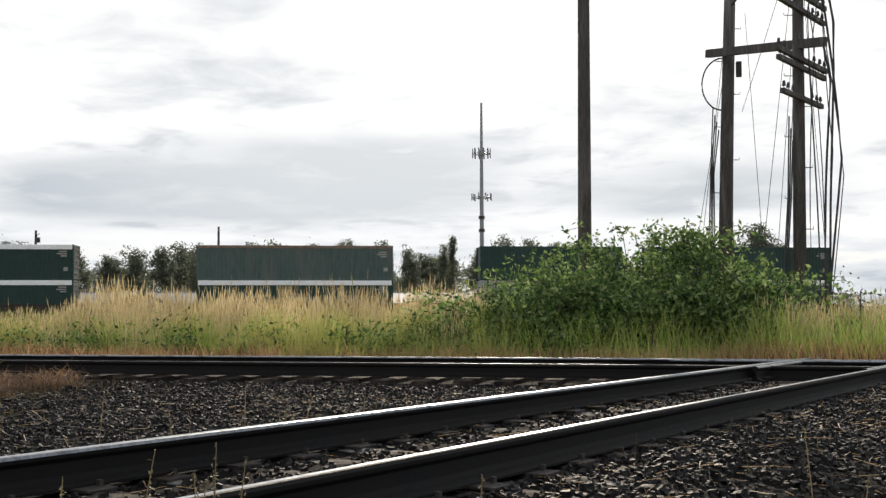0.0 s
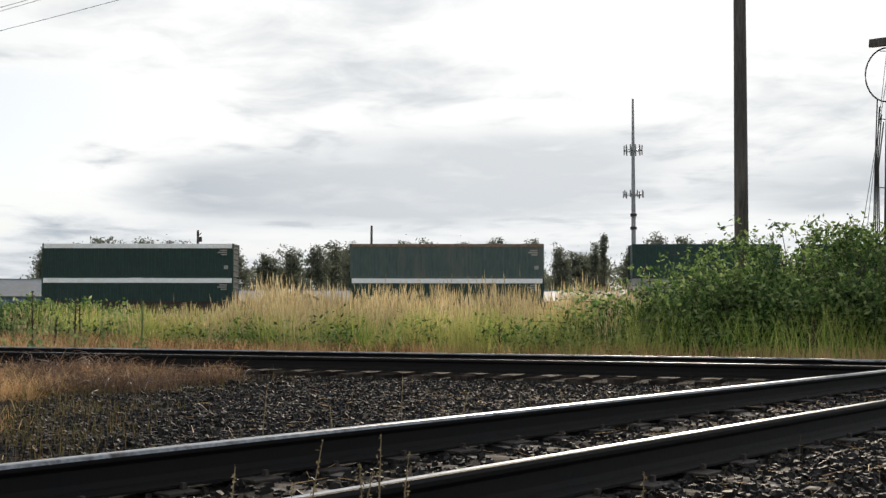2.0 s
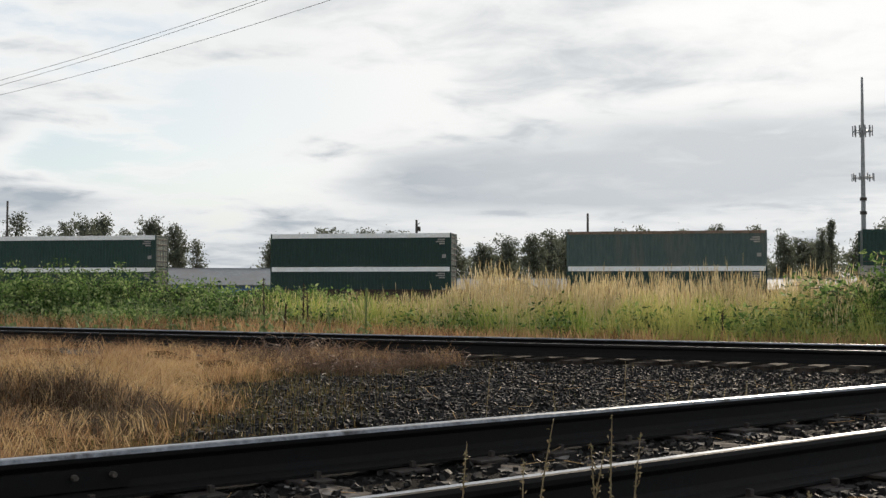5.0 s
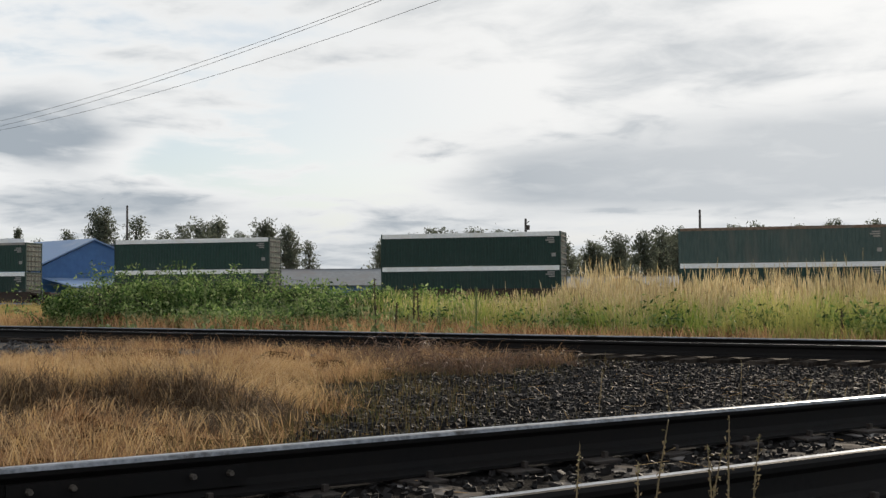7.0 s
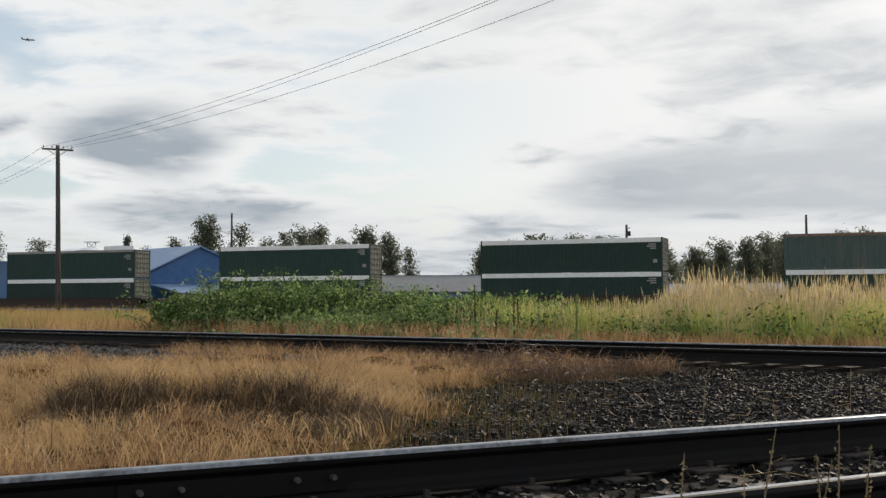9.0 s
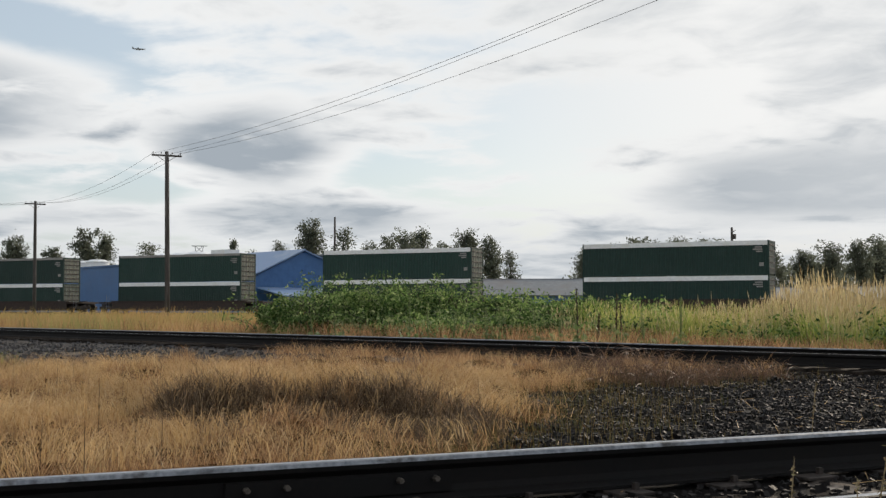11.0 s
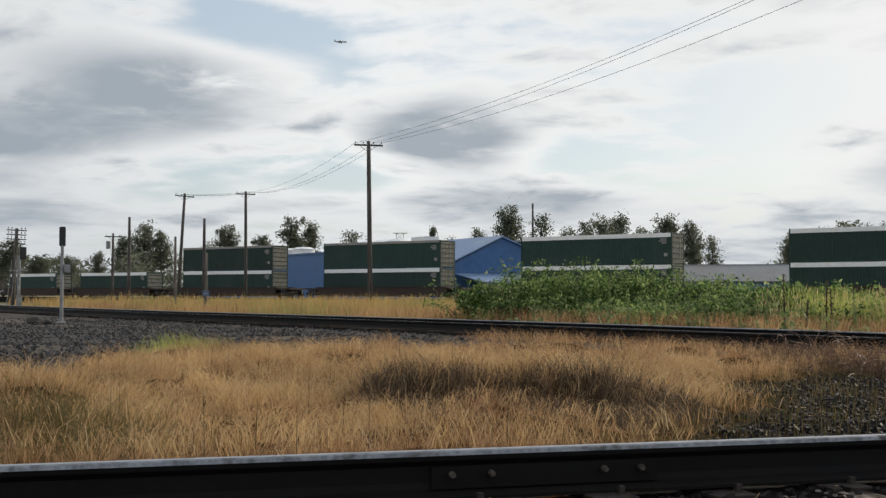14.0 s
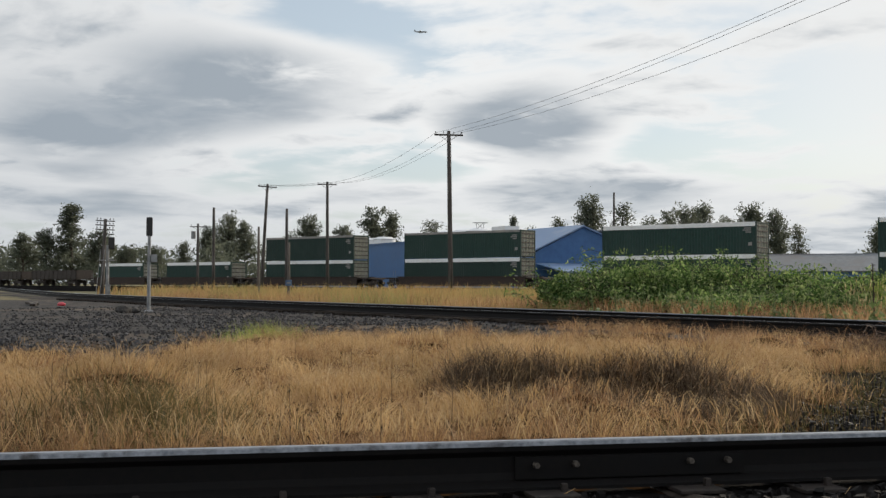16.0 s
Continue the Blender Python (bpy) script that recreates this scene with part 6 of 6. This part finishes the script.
def dead_brush(x0, y0, rx, ry, h, n, seed):
    """A low heap of dead, leafless canes with fine broken twigs."""
    r = np.random.default_rng(seed)
    ob = thing("dead_brush", "low tangle of dead red-brown canes beside the track", "brush", None, "dead brush heaps")
    canes = bmesh.new()
    for k in range(n):
        a, q = r.uniform(0, math.tau), math.sqrt(r.uniform(0, 1))
        x, y = x0 + q * rx * math.cos(a), y0 + q * ry * math.sin(a)
        z = float(ground_z(x, y)) - 0.02
        b, reach, top = r.uniform(0, math.tau), r.uniform(0.15, 0.75), h * (1 - 0.5 * q * q) * r.uniform(0.4, 1.15)
        tube([(x + reach * t ** 1.4 * math.cos(b), y + reach * t ** 1.4 * math.sin(b), z + top * math.sin(t * 2.3)) for t in (0, 0.25, 0.5, 0.75, 1.0)], [0.005, 0.005, 0.004, 0.003, 0.0015], 4, canes)
    part("cane_tangle", canes, M["twig"], ob)["kind"] = "stuff"
    m = n * 22
    a, q = r.uniform(0, math.tau, m), np.sqrt(r.uniform(0, 1, m))
    x, y = x0 + q * rx * np.cos(a), y0 + q * ry * np.sin(a)
    me = blades_mesh("fine_brush", np.stack([x, y], 1), ground_z(x, y) + r.uniform(0, 0.10, m) * (1 - q * q), r.uniform(0.08, 0.30, m), r.uniform(0.003, 0.007, m), r.uniform(0.3, 1.6, m), r.uniform(0, 1.2, m), M["twig"])
    part("fine_brush", me, M["twig"], ob)["kind"] = "stuff"


def track_fringe():
    """Arching straws along the near shoulder of the far track."""
    n = 5200
    x = rng.uniform(-15.5, -4.8, n)
    y = far_y(x) - rng.uniform(1.35, 2.6, n)
    ok = smooth_noise(x, y, 1.3, 47) > -0.25
    x, y = x[ok], y[ok]
    n = len(x)
    me = blades_mesh("fringe_straw", np.stack([x, y], 1), ground_z(x, y) - 0.01, rng.uniform(0.14, 0.42, n), rng.uniform(0.004, 0.009, n), rng.uniform(0.3, 1.3, n), rng.uniform(0.5, 1.5, n), M["grass_dry"])
    stuff("arching_straws", me, "arching dry straws along the far track's shoulder", "grass")


field_grass()
dry_fringe()
dry_clump_grass()
track_fringe()
dead_brush(-7.0, 15.3, 1.0, 0.9, 0.42, 120, 91)
dead_brush(-5.7, 13.6, 0.8, 0.9, 0.26, 70, 92)
dead_brush(-5.1, 15.0, 0.7, 0.6, 0.30, 40, 93)
bramble(-10.5, 21.5, 2.1, 1.6, 2.12, 32000, "large green bramble thicket beside the far track", 51, 52)
bramble(-6.9, 21.2, 1.6, 1.2, 1.78, 15000, "green bramble bush leaning on the large thicket", 56, 26)
bramble(-3.2, 20.6, 1.6, 1.1, 1.1, 9000, "low green bramble bush at the thicket's edge", 52, 16)
bramble(-15.0, 21.6, 1.25, 1.1, 1.5, 11000, "low green bramble bush at the thicket's edge", 53, 14)
bramble(37.3, 34.0, 2.6, 1.7, 1.46, 30000, "broad green bramble thicket in the dry field", 54, 44, 0.3)
bramble(33.2, 33.0, 2.5, 1.5, 1.42, 28000, "green bramble thicket with uneven crown in the field", 57, 36, 0.3)
bramble(25.6, 28.3, 2.5, 1.2, 0.98, 14000, "low weedy bramble patch beside the field grass", 58, 26)
bramble(29.2, 31.0, 2.2, 1.4, 1.02, 14000, "low weedy bramble patch in the field", 55, 20)
for k, (az, d, h) in enumerate(((4.4, 19.3, 0.75), (24.4, 22.6, 1.25), (24.1, 22.8, 1.1), (26.2, 22.5, 1.3), (21.4, 21.3, 1.1), (28.2, 24, 0.9), (30.0, 25, 1.05), (30.6, 25, 1.0), (33.4, 26.5, 1.15), (34.3, 26, 1.2), (-10.1, 18.6, 0.85),
                                (32.2, 25.5, 0.9), (27.2, 23.5, 1.0), (37.8, 27.5, 0.8), (38.9, 28, 0.75), (25.3, 23.2, 0.9), (23.0, 22.0, 0.85), (-19.5, 20, 1.2))):
    mullein(az, d, h, 70 + k)
# foot weeds in front of the left thicket
k = 430
caz, cd = rng.uniform(22, 42.5, k), rng.uniform(24.5, 31.5, k)
cx, cy = -cd * np.sin(np.radians(caz)), cd * np.cos(np.radians(caz))
ok = cy > far_y(cx) + 4.0
cx, cy = cx[ok], cy[ok]
c = np.repeat(np.stack([cx, cy, rng.uniform(0.1, 0.5, len(cx))], 1), 60, 0)
c = c + rng.normal(0, 1, c.shape) * [0.25, 0.25, 0.16]
c[:, 2] = np.maximum(c[:, 2], 0) - 0.12
stuff("leafy_weeds", leaves_mesh("leafy_weeds", c, 0.06, M["leaf_weed"]), "pale leafy weeds before the thicket", "weeds")
for k, (az, d, top) in enumerate(((9.75, 3.55, 0.46), (13.4, 3.5, 0.45), (10.9, 3.5, 0.37), (10.3, 3.5, 0.38), (8.8, 3.6, 0.40), (13.9, 3.4, 0.33), (16.9, 3.6, 0.36), (-2.6, 4.0, 0.30), (0.5, 3.8, 0.22), (2.0, 3.7, 0.15),
                                  (-12.0, 4.2, 0.21), (-18.2, 4.4, 0.43), (12.2, 7.4, 0.23), (7.0, 7.9, 0.2), (6.2, 8.4, 0.25), (9.0, 8.8, 0.35), (3.4, 9.5, 0.18), (1.2, 9.8, 0.2), (15.6, 8.3, 0.32), (-5.0, 4.4, 0.12), (-15.4, 4.6, 0.12), (-20.0, 4.9, 0.2))):
    near_stalk(az, d, top, 200 + k, branched=k in (8, 13))

# ---- ballast stones ----
def off_rails(x, y):
    d1, d2 = near_distance(x, y)
    return (np.abs(d1 - 0.755) > 0.10) & (np.abs(d2 - 0.755) > 0.12)


stones("ballast_stones", 95000, (-8.5, 7.5), (2.6, 17.0), (0.010, 0.030), lambda x, y: (dry_zone(x, y) < 0.25) & off_rails(x, y) & (y < far_y(x) - 1.25) & ((near_distance(x, y)[0] > 0.8) | (rng.uniform(0, 1, len(x)) < 0.4)), "dark angular ballast stones between and beside the tracks")
stones("crib_stones", 36000, (-6.0, 7.5), (0.5, 15.5), (0.009, 0.025), lambda x, y: (near_distance(x, y)[0] < 1.6) & off_rails(x, y) & ((near_distance(x, y)[0] > 0.8) | (rng.uniform(0, 1, len(x)) < 0.3)), "dark ballast stones filling the cribs between ties", 0.012)
stones("path_stones", 8000, (-4, 6), (-3.5, 2.7), (0.010, 0.027), lambda x, y: (track_side(x, y) < -1.4), "dark ballast stones beside the near track")
stones("gravel_stones", 31000, (-42, -7), (3.0, 26), (0.018, 0.048), lambda x, y: (dry_zone(x, y) < 0.1) & off_rails(x, y) & (y < far_y(x) + 1.5) & (rng.uniform(0, 1, len(x)) > 0.85 * np.clip((np.hypot(x, y) - 22) / 12, 0, 1) * np.clip((-x / np.maximum(y, 1) - 1.25 + 0.25 * smooth_noise(x, y, 6, 71)) / 0.8, 0, 1)), "grey gravel stones along the far track", mat="stone_grey")

# ---- small clutter ----
def plank(x, y, length, angle, lab, mat="tie", z=0.03):
    bm = box(-length / 2, length / 2, -0.11, 0.11, -0.05, 0.05, 0.01)
    for v in bm.verts:
        v.co.z += 0.008 * math.sin(v.co.x * 17 + x)
    ob = tagged(new("loose_tie", mesh_of(bm, "loose_tie")), lab, "timber")
    ob.data.materials.append(M[mat])
    ob.matrix_world = pose(x, y, float(ground_z(x, y)) + z, 0, 0, angle)


plank(-47.0, 21.8, 6.5, 154, "old timber lying on the gravel", z=0.06)
plank(-48.5, 22.4, 4.0, 160, "old timber lying on the gravel", z=0.06)
bm = bmesh.new()
bmesh.ops.create_icosphere(bm, subdivisions=2, radius=0.17)
for v in bm.verts:
    v.co = Vector((v.co.x * 1.5, v.co.y * 0.8, v.co.z * 0.55)) * (1 + 0.25 * noise.noise(v.co * 4))
ob = tagged(new("red_sack", mesh_of(bm, "red_sack")), "crumpled red sack lying on the gravel", "sack")
ob.data.materials.append(M["red"])
ob.matrix_world = pose(-45.2, 22.1, float(ground_z(-45.2, 22.1)) + 0.06)
for k, (az, d, s) in enumerate(((61.2, 38, 0.22), (60.7, 38.5, 0.16))):
    bm = bmesh.new()
    bmesh.ops.create_icosphere(bm, subdivisions=2, radius=s)
    for v in bm.verts:
        v.co = Vector((v.co.x * 1.3, v.co.y, v.co.z * 0.7)) * (1 + 0.35 * noise.noise(v.co * 6 + Vector((k, 0, 0))))
    p = polar(az, d)
    ob = tagged(new("rock", mesh_of(bm, "rock")), "pale rock lying beside the signal mast", "rock")
    ob.data.materials.append(M["gravel"])
    ob.matrix_world = pose(p.x, p.y, float(ground_z(p.x, p.y)) + s * 0.4)
